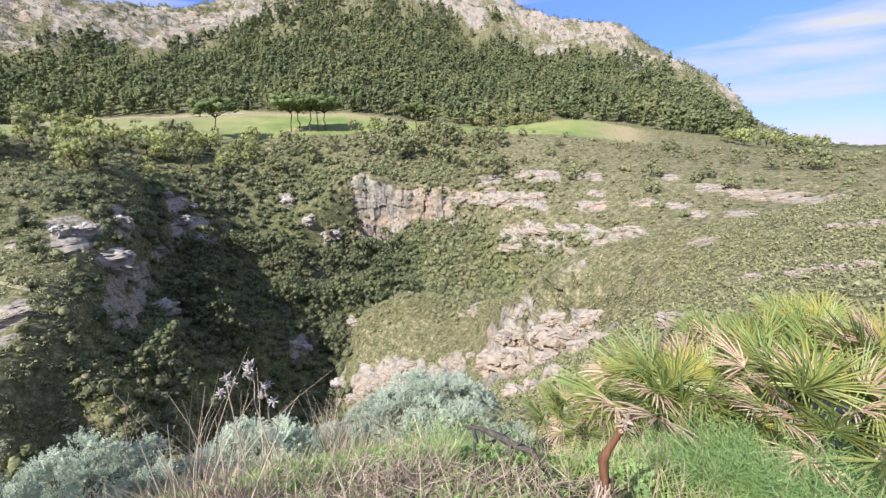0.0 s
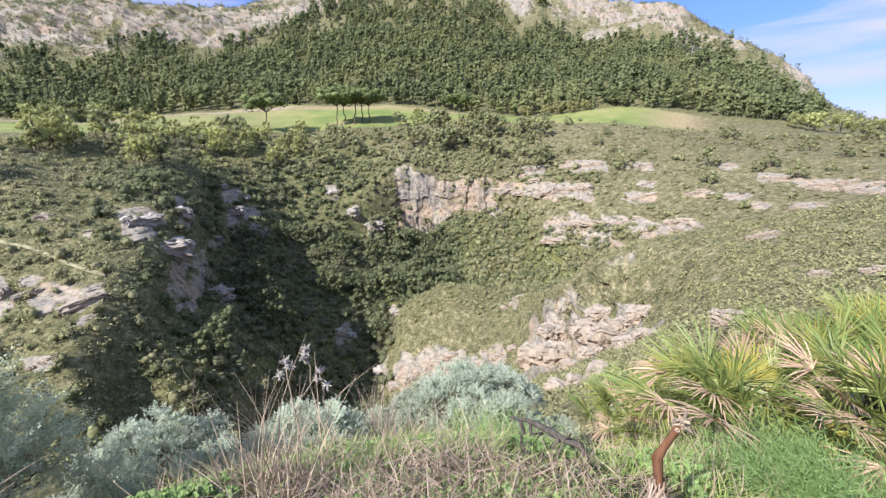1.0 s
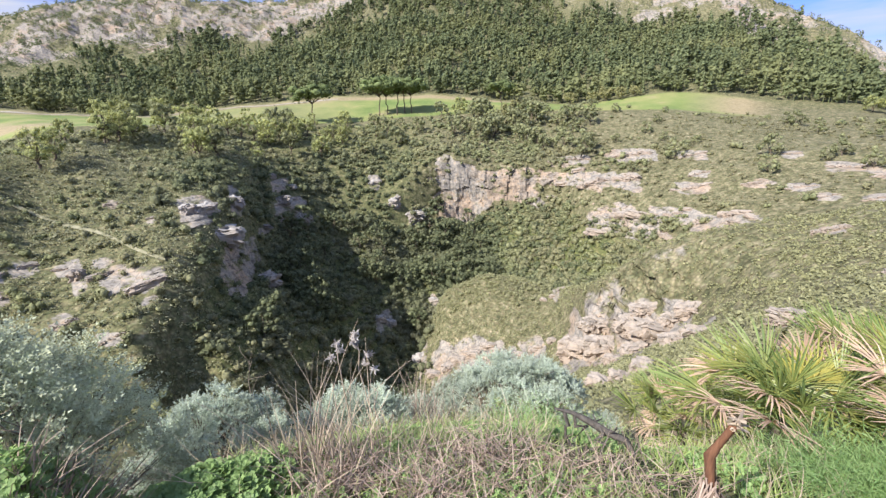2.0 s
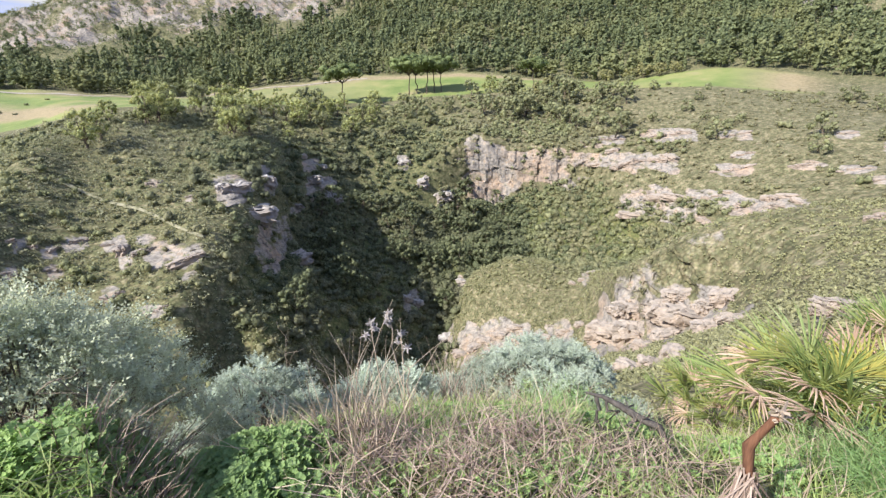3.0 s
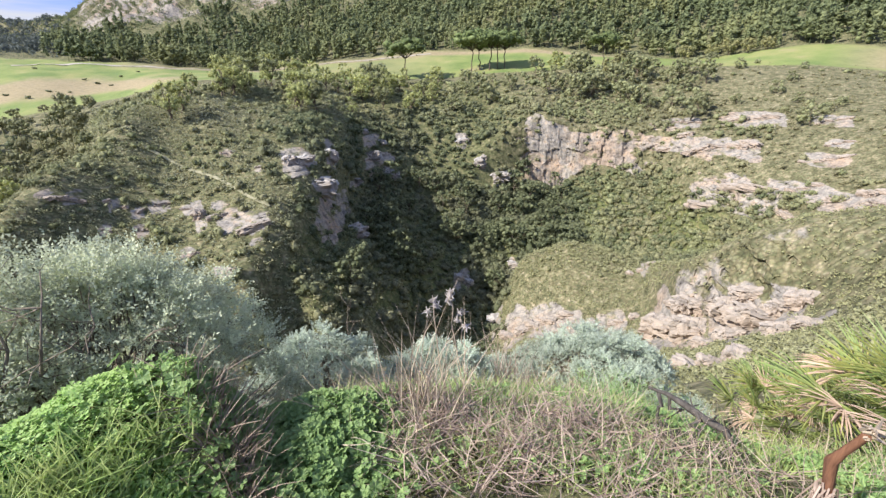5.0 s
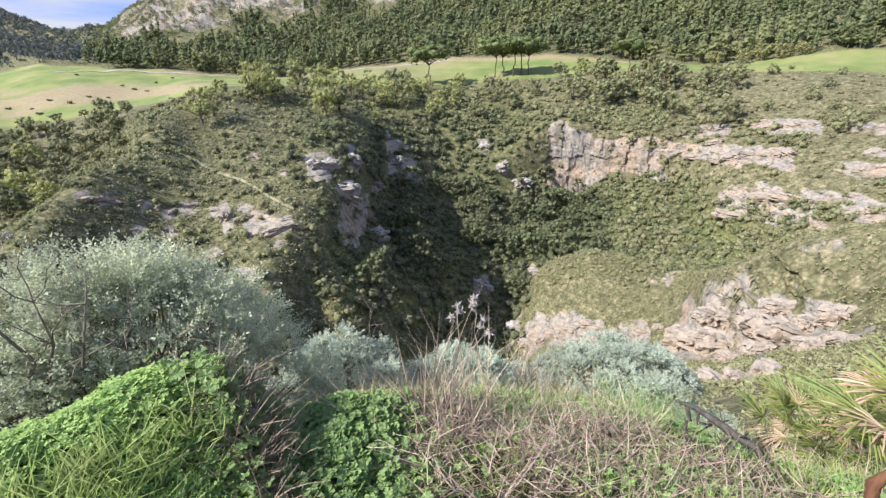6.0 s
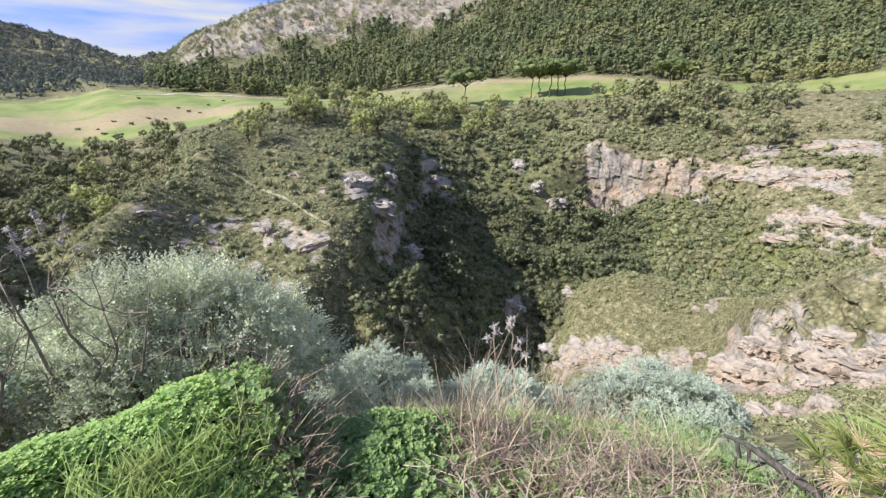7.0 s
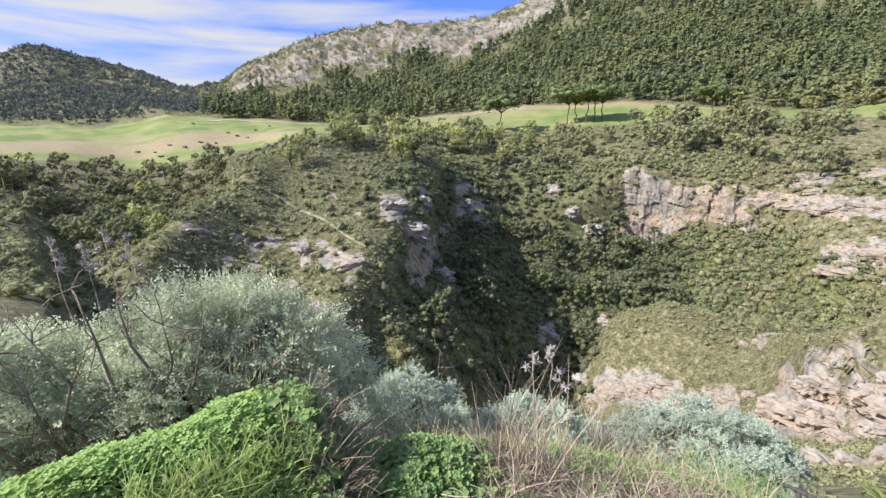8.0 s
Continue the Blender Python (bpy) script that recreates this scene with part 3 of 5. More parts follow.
def build_ground():
    nu, na = GX.shape
    V = np.stack([GX, GY, GZ], -1).reshape(-1, 3)
    i, j = np.meshgrid(np.arange(nu - 1), np.arange(na - 1), indexing="ij")
    q = (i * na + j).ravel()
    F = np.stack([q, q + 1, q + na + 1, q + na], 1)
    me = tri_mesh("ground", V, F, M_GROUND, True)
    stony = np.maximum(np.maximum(CLIFF, FACE), np.maximum(BARE, SCAR))[:-1, :-1].ravel()
    me.polygons.foreach_set("use_smooth", stony < .3)
    n = fractal(GX / 18, GY / 18, 4, 50)
    crags = np.exp(-((AA + 9) / 9) ** 2) * bell(UU, 14.35, 14.98, .15) + np.exp(-((AA - 36) / 14) ** 2) * bell(UU, 14.1, 14.9, .15) * .8
    crags += 1.2 * np.exp(-((AA + 21.5 - 7 * (UU - 14.4)) / 1.6) ** 2) * bell(UU, 13.9, 14.9, .15) + .7 * np.exp(-((AA - 52) / 7) ** 2) * bell(UU, 13.9, 15, .2) * .5
    rock = (0.55 + .25 * RAG) * CLIFF + (0.36 + .4 * RAG) * FACE + (np.interp(AA, [-20, 5, 25], [.36, .34, .34]) + .34 * n) * SCAR * bell(AA, -40, 62, 3) + crags * (0.34 + 0.4 * n)
    rock += 0.20 * bell(UU, 8.2, 11.2, .5) * bell(AA, -48, 0, 4) * (0.8 + n)
    rock += 0.12 * bell(UU, 4.5, 6.4, .3) * bell(AA, -48, 14, 4)
    rock += 0.17 * bell(UU, 4.5, 10.5, .4) * bell(AA, 40, 70, 5)
    rock = np.maximum(rock, (.54 + .2 * fractal(GX / 1.8, GZ / 1.2 + 3, 3, 77)) * BARE)
    lush = bell(UU, 3.6, 12.0, .5) * bell(AA, 10, 96, 8) * np.interp(AA, [30, 44], [.55, .3]) + bell(UU, 6.2, 8.9, .4) * bell(AA, -14, 45, 5) * 0.6 + .3 * bell(UU, 12.7, 14.3, .2)
    lush += bell(UU, 7.6, 8.95, .3) * bell(AA, -14, 8, 3) * .5 + bell(UU, -1, 2.5, .5) * 0.5
    fieldy = bell(UU + .05 * n, 12.02, 13.02, .03) * bell(AA, -26, 110, 3)
    dry = bell(UU, 12.86, 13.05, .06) * bell(AA, -2, 60, 6) + bell(UU, 12.0, 13.1, .2) * bell(AA, -48, -17, 5) + bell(UU + .12 * n, 12.22, 12.62, .08) * bell(AA, 50, 120, 4)
    dry += .35 * bell(UU, 12.1, 13.0, .2) * bell(AA, 20, 48, 8)
    me.color_attributes.new("cover", "FLOAT_COLOR", "POINT")
    c = np.stack([np.clip(rock, 0, 1), np.clip(lush, 0, 1), np.clip(fieldy, 0, 1), np.clip(dry, 0, 1)], -1)
    me.color_attributes["cover"].data.foreach_set("color", c.astype(np.float32).ravel())
    tagged(new("ground", me), "hillsides of scrub, stones and green field falling into a gorge", "ground", kind="structure")


build_ground()

# ---- plant builders ----
P = (1 + 5 ** .5) / 2
ICO_V = np.array([(-1, P, 0), (1, P, 0), (-1, -P, 0), (1, -P, 0), (0, -1, P), (0, 1, P), (0, -1, -P), (0, 1, -P), (P, 0, -1), (P, 0, 1), (-P, 0, -1), (-P, 0, 1)]) / math.hypot(1, P)
ICO_F = np.array([(0, 11, 5), (0, 5, 1), (0, 1, 7), (0, 7, 10), (0, 10, 11), (1, 5, 9), (5, 11, 4), (11, 10, 2), (10, 7, 6), (7, 1, 8),
                  (3, 9, 4), (3, 4, 2), (3, 2, 6), (3, 6, 8), (3, 8, 9), (4, 9, 5), (2, 4, 11), (6, 2, 10), (8, 6, 7), (9, 8, 1)])


def joined(pieces):
    """One vertex and face array from many."""
    V, F, n = [], [], 0
    for v, f in pieces:
        V.append(v)
        F.append(np.asarray(f) + n)
        n += len(v)
    return np.concatenate(V), np.concatenate(F)


def unit(v):
    return v / np.maximum(np.linalg.norm(v, axis=-1, keepdims=True), 1e-9)


def clump(c, r, rng, n, size):
    """A leafy lump: leaf sprays laid over an uneven rounded mass like loose scales, with a ragged rim."""
    out = unit(rng.randn(n, 3))
    r = np.asarray(r, float)
    wob = 1 + 0.22 * np.sin(out @ rng.randn(3, 3) * 3.0).mean(1, keepdims=True)
    p = c + out * r * wob * (0.80 + 0.28 * rng.rand(n, 1))
    nrm = unit(out / np.maximum(r, 1e-3) * r.mean() + 0.45 * rng.randn(n, 3) + np.array([0, 0, .25]))
    t = unit(np.cross(nrm, rng.randn(n, 3)))
    s = np.cross(nrm, t)
    L = size * (0.6 + 0.8 * rng.rand(n, 1))
    V = np.stack([p - t * L * .55 - s * L * .4, p + t * L * .55 - s * L * .35, p + s * L * .75 + t * L * .2 * rng.randn(n, 1)], 1).reshape(-1, 3)
    return V, np.arange(3 * n).reshape(-1, 3)


def core(c, r, rng):
    """The dense, uneven inside of a leafy lump."""
    wob = 1 + .17 * rng.randn(len(ICO_V), 1) + .15 * np.sin(ICO_V @ rng.randn(3, 3) * 2.5).mean(1, keepdims=True)
    return np.asarray(c) + ICO_V * np.asarray(r) * wob, ICO_F


def tube(points, radii, sides=5):
    p = np.asarray(points, float)
    r = np.asarray(radii, float)
    t = unit(np.gradient(p, axis=0))
    ref = np.where(np.abs(t[:, 2:3]) > 0.9, np.array([[1.0, 0, 0]]), np.array([[0, 0, 1.0]]))
    a = unit(np.cross(t, ref))
    b = np.cross(t, a)
    an = np.arange(sides) * 2 * np.pi / sides
    V = (p[:, None] + r[:, None, None] * (np.cos(an)[None, :, None] * a[:, None] + np.sin(an)[None, :, None] * b[:, None])).reshape(-1, 3)
    F = []
    for i in range(len(p) - 1):
        for k in range(sides):
            q, w = i * sides + k, i * sides + (k + 1) % sides
            F += [(q, w, w + sides), (q, w + sides, q + sides)]
    tip = (len(p) - 1) * sides
    F += [(tip, tip + k, tip + k + 1) for k in range(1, sides - 1)]
    return V, np.array(F)


def wavy(a, b, n, bend, rng):
    a, b = np.asarray(a, float), np.asarray(b, float)
    t = np.linspace(0, 1, n)[:, None]
    w = rng.randn(n, 3) * bend
    return a + (b - a) * t + w * np.sin(np.pi * t) ** 0.5


def spread(variants, pos, scale, rng, lean=0.06):
    """Many copies of a few (V, F) shapes, turned and scaled, in one pair of arrays."""
    out = []
    pick = rng.randint(0, len(variants), len(pos))
    for k, (v, f) in enumerate(variants):
        s = np.where(pick == k)[0]
        if not len(s):
            continue
        a = rng.rand(len(s)) * 2 * np.pi
        c, sn = np.cos(a), np.sin(a)
        sc = scale[s]
        x = (v[None, :, 0] * c[:, None] - v[None, :, 1] * sn[:, None]) * sc[:, :1]
        y = (v[None, :, 0] * sn[:, None] + v[None, :, 1] * c[:, None]) * sc[:, :1]
        z = v[None, :, 2] * sc[:, 1:]
        l = rng.randn(2, len(s), 1) * lean
        V = np.stack([x + z * l[0], y + z * l[1], z], -1) + pos[s][:, None]
        F = f[None] + (np.arange(len(s)) * len(v))[:, None, None]
        out.append((V.reshape(-1, 3), F.reshape(-1, 3)))
    return joined(out)


CELL = np.zeros_like(GX)
CELL[:-1, :-1] = np.abs(np.diff(GX, axis=0)[:, :-1] * np.diff(GY, axis=1)[:-1] - np.diff(GY, axis=0)[:, :-1] * np.diff(GX, axis=1)[:-1])


def sow(n, density, rng):
    """n points on the ground, as thick as density (an array over the land) says; also the bearings and stations."""
    p = (CELL * np.clip(density, 0, None)).ravel()
    k = rng.choice(len(p), n, p=p / p.sum())
    i, j = np.unravel_index(k, GX.shape)
    i, j = np.minimum(i, len(U) - 2), np.minimum(j, len(AZ) - 2)
    u = U[i] + rng.rand(n) * (U[i + 1] - U[i])
    az = AZ[j] + rng.rand(n) * (AZ[j + 1] - AZ[j])
    return locate(az, u), az, u


def pine_shape(rng, h=8.0, w=2.6):
    bits = []
    for k in range(5):
        t = 0.44 + 0.46 * k / 4 + .04 * rng.randn()
        rr = w * (0.60 - 0.5 * abs(t - 0.55)) * (0.8 + .3 * rng.rand())
        an = k * 2.4 + rng.rand()
        off = 0.55 * w * (1.12 - t)
        c, r = np.array([off * math.cos(an), off * math.sin(an), h * t]), np.array([rr, rr, h * 0.11])
        bits.append(core(c, r * .7, rng))
        bits.append(clump(c, r * 1.05, rng, 11, .85))
    bits.append(tube([(0, 0, -.5), (0, 0, h * .5)], [.17, .1], 3))
    return joined(bits)


def cypress_shape(rng, h=9.0, w=1.2):
    bits = []
    for k in range(5):
        c, r = np.array([.1 * rng.randn(), .1 * rng.randn(), h * (0.2 + 0.16 * k)]), np.array([w * (1 - .14 * k), w * (1 - .14 * k), h * .14])
        bits += [core(c, r * .75, rng), clump(c, r, rng, 12, .7)]
    return joined(bits)


def shrub_shape(rng, w=1.0, h=0.8, lumps=2, n_cards=10, size=0.2, solid=True):
    bits = []
    for k in range(lumps):
        an, o = k * 2.4 + rng.rand(), (0.0 if k == 0 else 0.5) * w
        c = np.array([o * math.cos(an), o * math.sin(an), h * (0.4 + 0.2 * rng.rand())])
        r = np.array([w * .5, w * .5, h * .5]) * (.75 + .4 * rng.rand())
        if solid:
            bits.append(core(c, r * .66, rng))
        bits.append(clump(c, r * 1.04, rng, n_cards, size))
    return joined(bits)


def sprinkle(name, variants, n, density, size, mat, label, category, seed, tall=1.0, sink=0.15):
    rng = np.random.RandomState(seed)
    pos, az, u = sow(n, density, rng)
    s = size[0] + (size[1] - size[0]) * rng.rand(n, 1) ** 1.6
    pos[:, 2] -= sink * s[:, 0]
    V, F = spread(variants, pos, np.concatenate([s, s * tall * (0.8 + 0.4 * rng.rand(n, 1))], 1), rng)
    return thing(name, tri_mesh(name, V, F, mat, True), label, category, kind="stuff")


# ---- woods and scrub ----
PATCH = fractal(GX / 30 + 5, GY / 30 + 8, 4, 71)
r0 = np.random.RandomState(21)
pines = [pine_shape(r0, 8, 2.7), pine_shape(r0, 9, 2.5), pine_shape(r0, 7, 3.0), pine_shape(r0, 6.5, 2.6), cypress_shape(r0)]
UPPER = WOOD_TOP + 0.5 * PATCH
wood = bell(UU, 13.0, 20, .02) * np.clip((UPPER - UU) / .12, 0, 1) * bell(AA, -36, 63, 2)
sprinkle("pine_wood", pines, 5200, wood * np.interp(UU, [13, 13.05, 13.1], [2.2, 2.2, 1]), (0.85, 1.5), M_PINE, "dense dark green pine wood on the lower mountain", "woods", 31)
crestw = np.clip((UU - WOOD_TOP + .1) / .1, 0, 1) * np.clip((15.08 - UU) / .1, 0, 1) * bell(AA, -46, 66, 3) * (0.75 + np.clip(PATCH, -.3, 1)) * (1 + 3 * bell(UU, 14.85, 15.1, .05))
sprinkle("mountain_scrub", [shrub_shape(r0, 1.9, 1.9, 1, 16, .55, False), shrub_shape(r0, 2.2, 3.4, 2, 12, .6, False), shrub_shape(r0, 2.6, 2.2, 2, 12, .55, False)], 16000, crestw * np.interp(AA, [-10, 25, 40, 52], [1, 1.7, 2.2, 4]), (0.75, 1.6), M_PINE,
         "scattered dark trees on the rocky mountain top", "woods", 32)
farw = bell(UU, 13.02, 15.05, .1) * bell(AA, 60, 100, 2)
sprinkle("far_wood", [shrub_shape(r0, 6, 7, 1, 20, 1.8, False), shrub_shape(r0, 6, 6, 1, 20, 1.7, False)], 9000, farw, (0.55, 1.15), M_FAR_HAZED, "dark woods on the distant hill, haze put into the leaf colour", "woods", 33)

shrubs = [shrub_shape(r0, 1.0, 0.95, 2, 24, .17) for _ in range(5)]
left_slope = bell(UU, 4.6, 11.7, .3) * bell(AA, 14, 104, 4) * (1.0 + np.clip(PATCH, -.6, 1)) * (1 - CLIFF) * (1 - .9 * BARE)
sprinkle("hillside_scrub", shrubs, 4800, left_slope * np.where((AA > 52) & (UU < 5.6), 0, 1) * np.interp(AA, [26, 34, 44], [.55, .9, 1.1]), (0.5, 1.8), M_SCRUB, "low olive-green scrub covering the steep slope", "shrubs", 34)
gully = (1 - .97 * BARE) * (bell(UU, 4.3, 11.0, .5) * bell(AA, 12, 46, 6) + bell(UU, 6.3, 9.0, .3) * bell(AA, 3, 22, 3) * 2.4)
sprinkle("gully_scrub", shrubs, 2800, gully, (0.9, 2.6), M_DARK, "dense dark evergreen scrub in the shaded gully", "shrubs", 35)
tufts = [shrub_shape(r0, 0.95, 0.6, 1, 20, .18, False) for _ in range(4)]
small_tufts = [shrub_shape(r0, 0.9, 0.6, 1, 15, .26, False) for _ in range(4)]
side_scrub = bell(UU, 3.2, 4.9, .2) * bell(AA, 58, 104, 4)
sprinkle("side_scrub", [shrub_shape(r0, .9, .9, 3, 130, .10, False) for _ in range(3)], 130, side_scrub, (0.5, 1.1), M_SCRUB, "low scrub on the slope beside the path", "shrubs", 42)
sprinkle("spur_tussocks", [shrub_shape(r0, 0.95, 0.62, 1, 15, .2, False) for _ in range(5)], 16000, bell(UU, 5.5, 11.8, .3) * bell(AA, 30, 74, 5) * (1 - .9 * BARE) * 1, (0.45, 1.45), M_BROWN_SCRUB, "dense low olive-brown tussocks on the spur", "shrubs", 39)
right_slope = bell(UU, 6.4, 12.2, .3) * bell(AA, -60, 13, 3) * (0.8 + PATCH) * (1 - .9 * CLIFF) * (1 - .9 * BARE)
sprinkle("slope_scrub", tufts + shrubs[:2], 6600, right_slope, (0.5, 1.25), M_TUSSOCK, "pale olive tussocks and low scrub on the stony slope", "shrubs", 36)
sprinkle("cliff_bushes", shrubs, 420, (bell(UU, 8.6, 10.8, .15) * bell(AA, -6, 17, 2)) * (1.15 - CLIFF), (0.9, 2.2), M_SCRUB, "green bushes at the head and foot of the cliff", "shrubs", 40)
sprinkle("rim_bushes", shrubs, 480, bell(UU, 10.2, 12.05, .5) * bell(AA, -8, 30, 5), (0.9, 2.6), M_SCRUB, "thick green bushes along the rim", "shrubs", 41)
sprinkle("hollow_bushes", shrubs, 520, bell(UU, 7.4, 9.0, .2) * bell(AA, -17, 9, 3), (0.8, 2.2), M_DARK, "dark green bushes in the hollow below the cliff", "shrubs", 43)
sprinkle("slope_bushes", shrubs, 1200, right_slope * (0.2 + np.clip(PATCH, 0, 1)) + 4 * bell(UU, 7.6, 9.0, .2) * bell(AA, -20, 4, 3), (0.9, 2.3), M_SCRUB,
         "round green bushes on the stony slope", "shrubs", 37)
near_side = bell(UU, 3.2, 6.6, .2) * bell(AA, -52, 15, 3) * (1.1 + PATCH) * (1 - .7 * FACE) * (1 - .9 * BARE)
sprinkle("ridge_tussocks", small_tufts, 15000, near_side, (0.25, 0.7), M_PALE_TUSSOCK, "pale green grass tussocks on the near ridge", "shrubs", 38)

sprinkle("knoll_tussocks", shrubs[:2] + tufts, 2600, bell(UU, 5.5, 7.2, .2) * bell(AA, -9, 17, 2) * (1 - .8 * BARE), (0.4, 1.0), M_PALE_TUSSOCK, "pale tussocks dotted over the round knoll", "shrubs", 45)

# ---- single trees ----


def tree_kind(seed, h, w, foliage, crown, lumps=10, flat=False, lean=0.05):
    """A tree with a forked trunk and a crown of leafy lumps; returns the thing at the origin."""
    rng = np.random.RandomState(seed)
    root = new("tree")
    base = h * (0.62 if flat else 0.22)
    top = np.array([lean * h, 0, base])
    thick = .55 if flat else 1.0
    tr = [tube(wavy((0, 0, -0.4), top, 6, 0.02 * h, rng), np.linspace(.035 * h, .022 * h, 6) * thick, 6)]
    bits = []
    lumps *= 2
    for k in range(lumps):
        an = k * 2.4 + rng.rand()
        o = w * 0.5 * (0.25 + 0.75 * ((k + 1) / lumps) ** .5)
        z = h * (0.86 + 0.06 * rng.randn()) if flat else h * (0.24 + 0.62 * rng.rand())
        if not flat:
            o *= 1.15 - abs(z / h - 0.42)
        c = np.array([top[0] + o * math.cos(an), o * math.sin(an), z])
        if k % 4 == 0:
            tr.append(tube(wavy(top * .9, c, 4, 0.015 * h, rng), np.linspace(.016 * h, .004 * h, 4), 3))
        r = w * ((0.2 if flat else 0.13) + 0.07 * rng.rand())
        rr = np.array([r, r, r * (0.6 if flat else 0.95)])
        bits += [core(c, rr * .62, rng), clump(c, rr * 1.08, rng, crown, 0.05 * w)]
    part("trunk", tri_mesh("trunk", *joined(tr), M_BARK, True), root)
    part("crown", tri_mesh("crown", *joined(bits), foliage, True), root)
    return root


def tree_lumps(rng, h=6.0, w=5.0):
    """A low bushy tree as one shape, for woods."""
    bits = [tube([(0, 0, -.4), (0, 0, h * .5)], [.2, .12], 4)]
    for k in range(12):
        an, o = k * 2.4, w * .38 * ((k + .5) / 12) ** .5
        c, r = np.array([o * math.cos(an), o * math.sin(an), h * (.35 + .5 * rng.rand())]), w * (.13 + .06 * rng.rand())
        bits += [core(c, r * .65, rng), clump(c, (r, r, r * .9), rng, 20, .3)]
    return joined(bits)


def by_bearing(rows):
    return [on_ground(a, d) for a, d in rows]


def plant_trees(kinds, places, label, category, group, seed, sizes=(0.8, 1.2)):
    rng = np.random.RandomState(seed)
    for ob in kinds:
        tagged(ob, label, category, group)
    for n, (x, y, z) in enumerate(places):
        ob = kinds[n % len(kinds)]
        s = sizes[0] + (sizes[1] - sizes[0]) * rng.rand()
        m = pose(x, y, z - 0.1, 0, 0, rng.rand() * 360)
        if n < len(kinds):
            ob.scale = (s, s, s)
            ob.matrix_basis = m @ Matrix.Diagonal((s, s, s, 1))
        else:
            copy_thing(ob, m).scale = (s, s, s)


rt = np.random.RandomState(55)
edge_places = list(sow(42, bell(UU, 10.7, 12.03, .5) * bell(AA, 20, 54, 4), rt)[0])
plant_trees([tree_kind(100 + k, 9.0, 4.6 + .5 * k, (M_OLIVE, M_OLIVE, M_SCRUB, M_OLIVE)[k % 4], 30, 12) for k in range(4)], edge_places,
            "grey-green leafy tree at the edge of the field", "tree", "trees along the field edge", 56, (0.5, 1.2))
tall_places = by_bearing([(46.4, 214), (43.1, 216), (41.6, 158), (39.6, 160), (38.2, 158), (36.9, 164), (35.6, 162), (34.2, 166), (32.6, 164), (31.2, 168), (29.8, 166), (54.0, 112), (52.8, 116), (48.6, 132), (47.4, 136), (25.6, 172), (23.8, 170)])
plant_trees([tree_kind(110 + k, 10.5, 4.4 + .6 * k, M_OLIVE, 34, 15) for k in range(3)], tall_places,
            "tall yellow-green leafy tree on the rim in full sun", "tree", "tall trees on the rim", 66, (0.75, 1.15))
gully_places = sow(85, (1 - np.clip(3 * BARE, 0, 1)) * bell(UU, 7.0, 9.6, .5) * (bell(AA, 12, 40, 5) + 1.6 * bell(AA, 3, 18, 3)), rt)[0]
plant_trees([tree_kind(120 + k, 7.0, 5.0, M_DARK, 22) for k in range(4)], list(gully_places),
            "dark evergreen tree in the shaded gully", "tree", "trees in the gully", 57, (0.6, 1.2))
rim_places = sow(45, bell(UU, 10.3, 12.1, .5) * bell(AA, -12, 22, 5), rt)[0]
plant_trees([tree_kind(140 + k, 7.5, 6.0, M_SCRUB, 26) for k in range(3)], list(rim_places),
            "bushy green tree on the rim of the slope", "tree", "trees on the rim", 58, (0.45, 1.4))
slope_places = sow(24, bell(UU, 9.5, 12.0, .3) * bell(AA, -44, -8, 4), rt)[0]
plant_trees([tree_kind(150 + k, 3.4, 3.0, M_SCRUB, 24) for k in range(2)], list(slope_places),
            "small green tree on the stony slope", "tree", "trees on the slope", 59, (0.7, 1.9))
side_places = sow(45, bell(UU, 10.75, 12.0, .15) * bell(AA, 62, 92, 2), rt)[0]
plant_trees([tree_kind(160 + k, 8, 6.0, (M_DARK, M_SCRUB, M_OLIVE)[k], 24) for k in range(3)], list(side_places),
            "green bushy tree in the side valley", "tree", "trees in the side valley", 60, (0.5, 1.1))
sprinkle("side_wood", [tree_lumps(np.random.RandomState(80 + k)) for k in range(3)], 220, bell(UU, 10.75, 12.0, .15) * bell(AA, 60, 95, 2), (.6, 1.2), M_SCRUB, "dark trees and bushes filling the side valley", "woods", 44)
plant_trees([tree_kind(180, 12, 11, M_UMBRELLA, 30, 14, True), tree_kind(181, 11, 9, M_UMBRELLA, 30, 12, True)],
            by_bearing([(19.0, 212), (17.9, 214), (16.8, 212), (15.7, 214), (14.9, 212), (3.4, 214), (27.0, 205)]),
            "umbrella pine with a flat dark green crown", "pine tree", "umbrella pines", 61, (1.15, 1.35))
plant_trees([tree_kind(185, 10, 8, M_OLIVE, 30, 14)], by_bearing([(8.6, 208)]), "tall leafy grey-green tree at the field", "tree", "trees along the field edge", 62)
plant_trees([tree_kind(190 + k, 8, 7, M_OLIVE, 30, 11) for k in range(2)], by_bearing([(-36.5, 225), (-38, 228), (-39.3, 225), (-40.6, 224), (-34.5, 224), (-33, 226)]),
            "rounded olive-green tree at the end of the wood", "tree", "trees at the end of the wood", 63)
plant_trees([tree_kind(195 + k, 9, 8, M_AUTUMN, 30, 12) for k in range(2)], by_bearing([(-7.5, 238), (-9, 240), (-10.6, 238), (-12.2, 239), (-5, 236), (1.2, 200), (2.6, 197), (-1.0, 198)]),
            "broad tree with yellowing olive leaves below the wood", "tree", "yellowing trees", 64, (0.5, 1.05))


# ---- the field ----


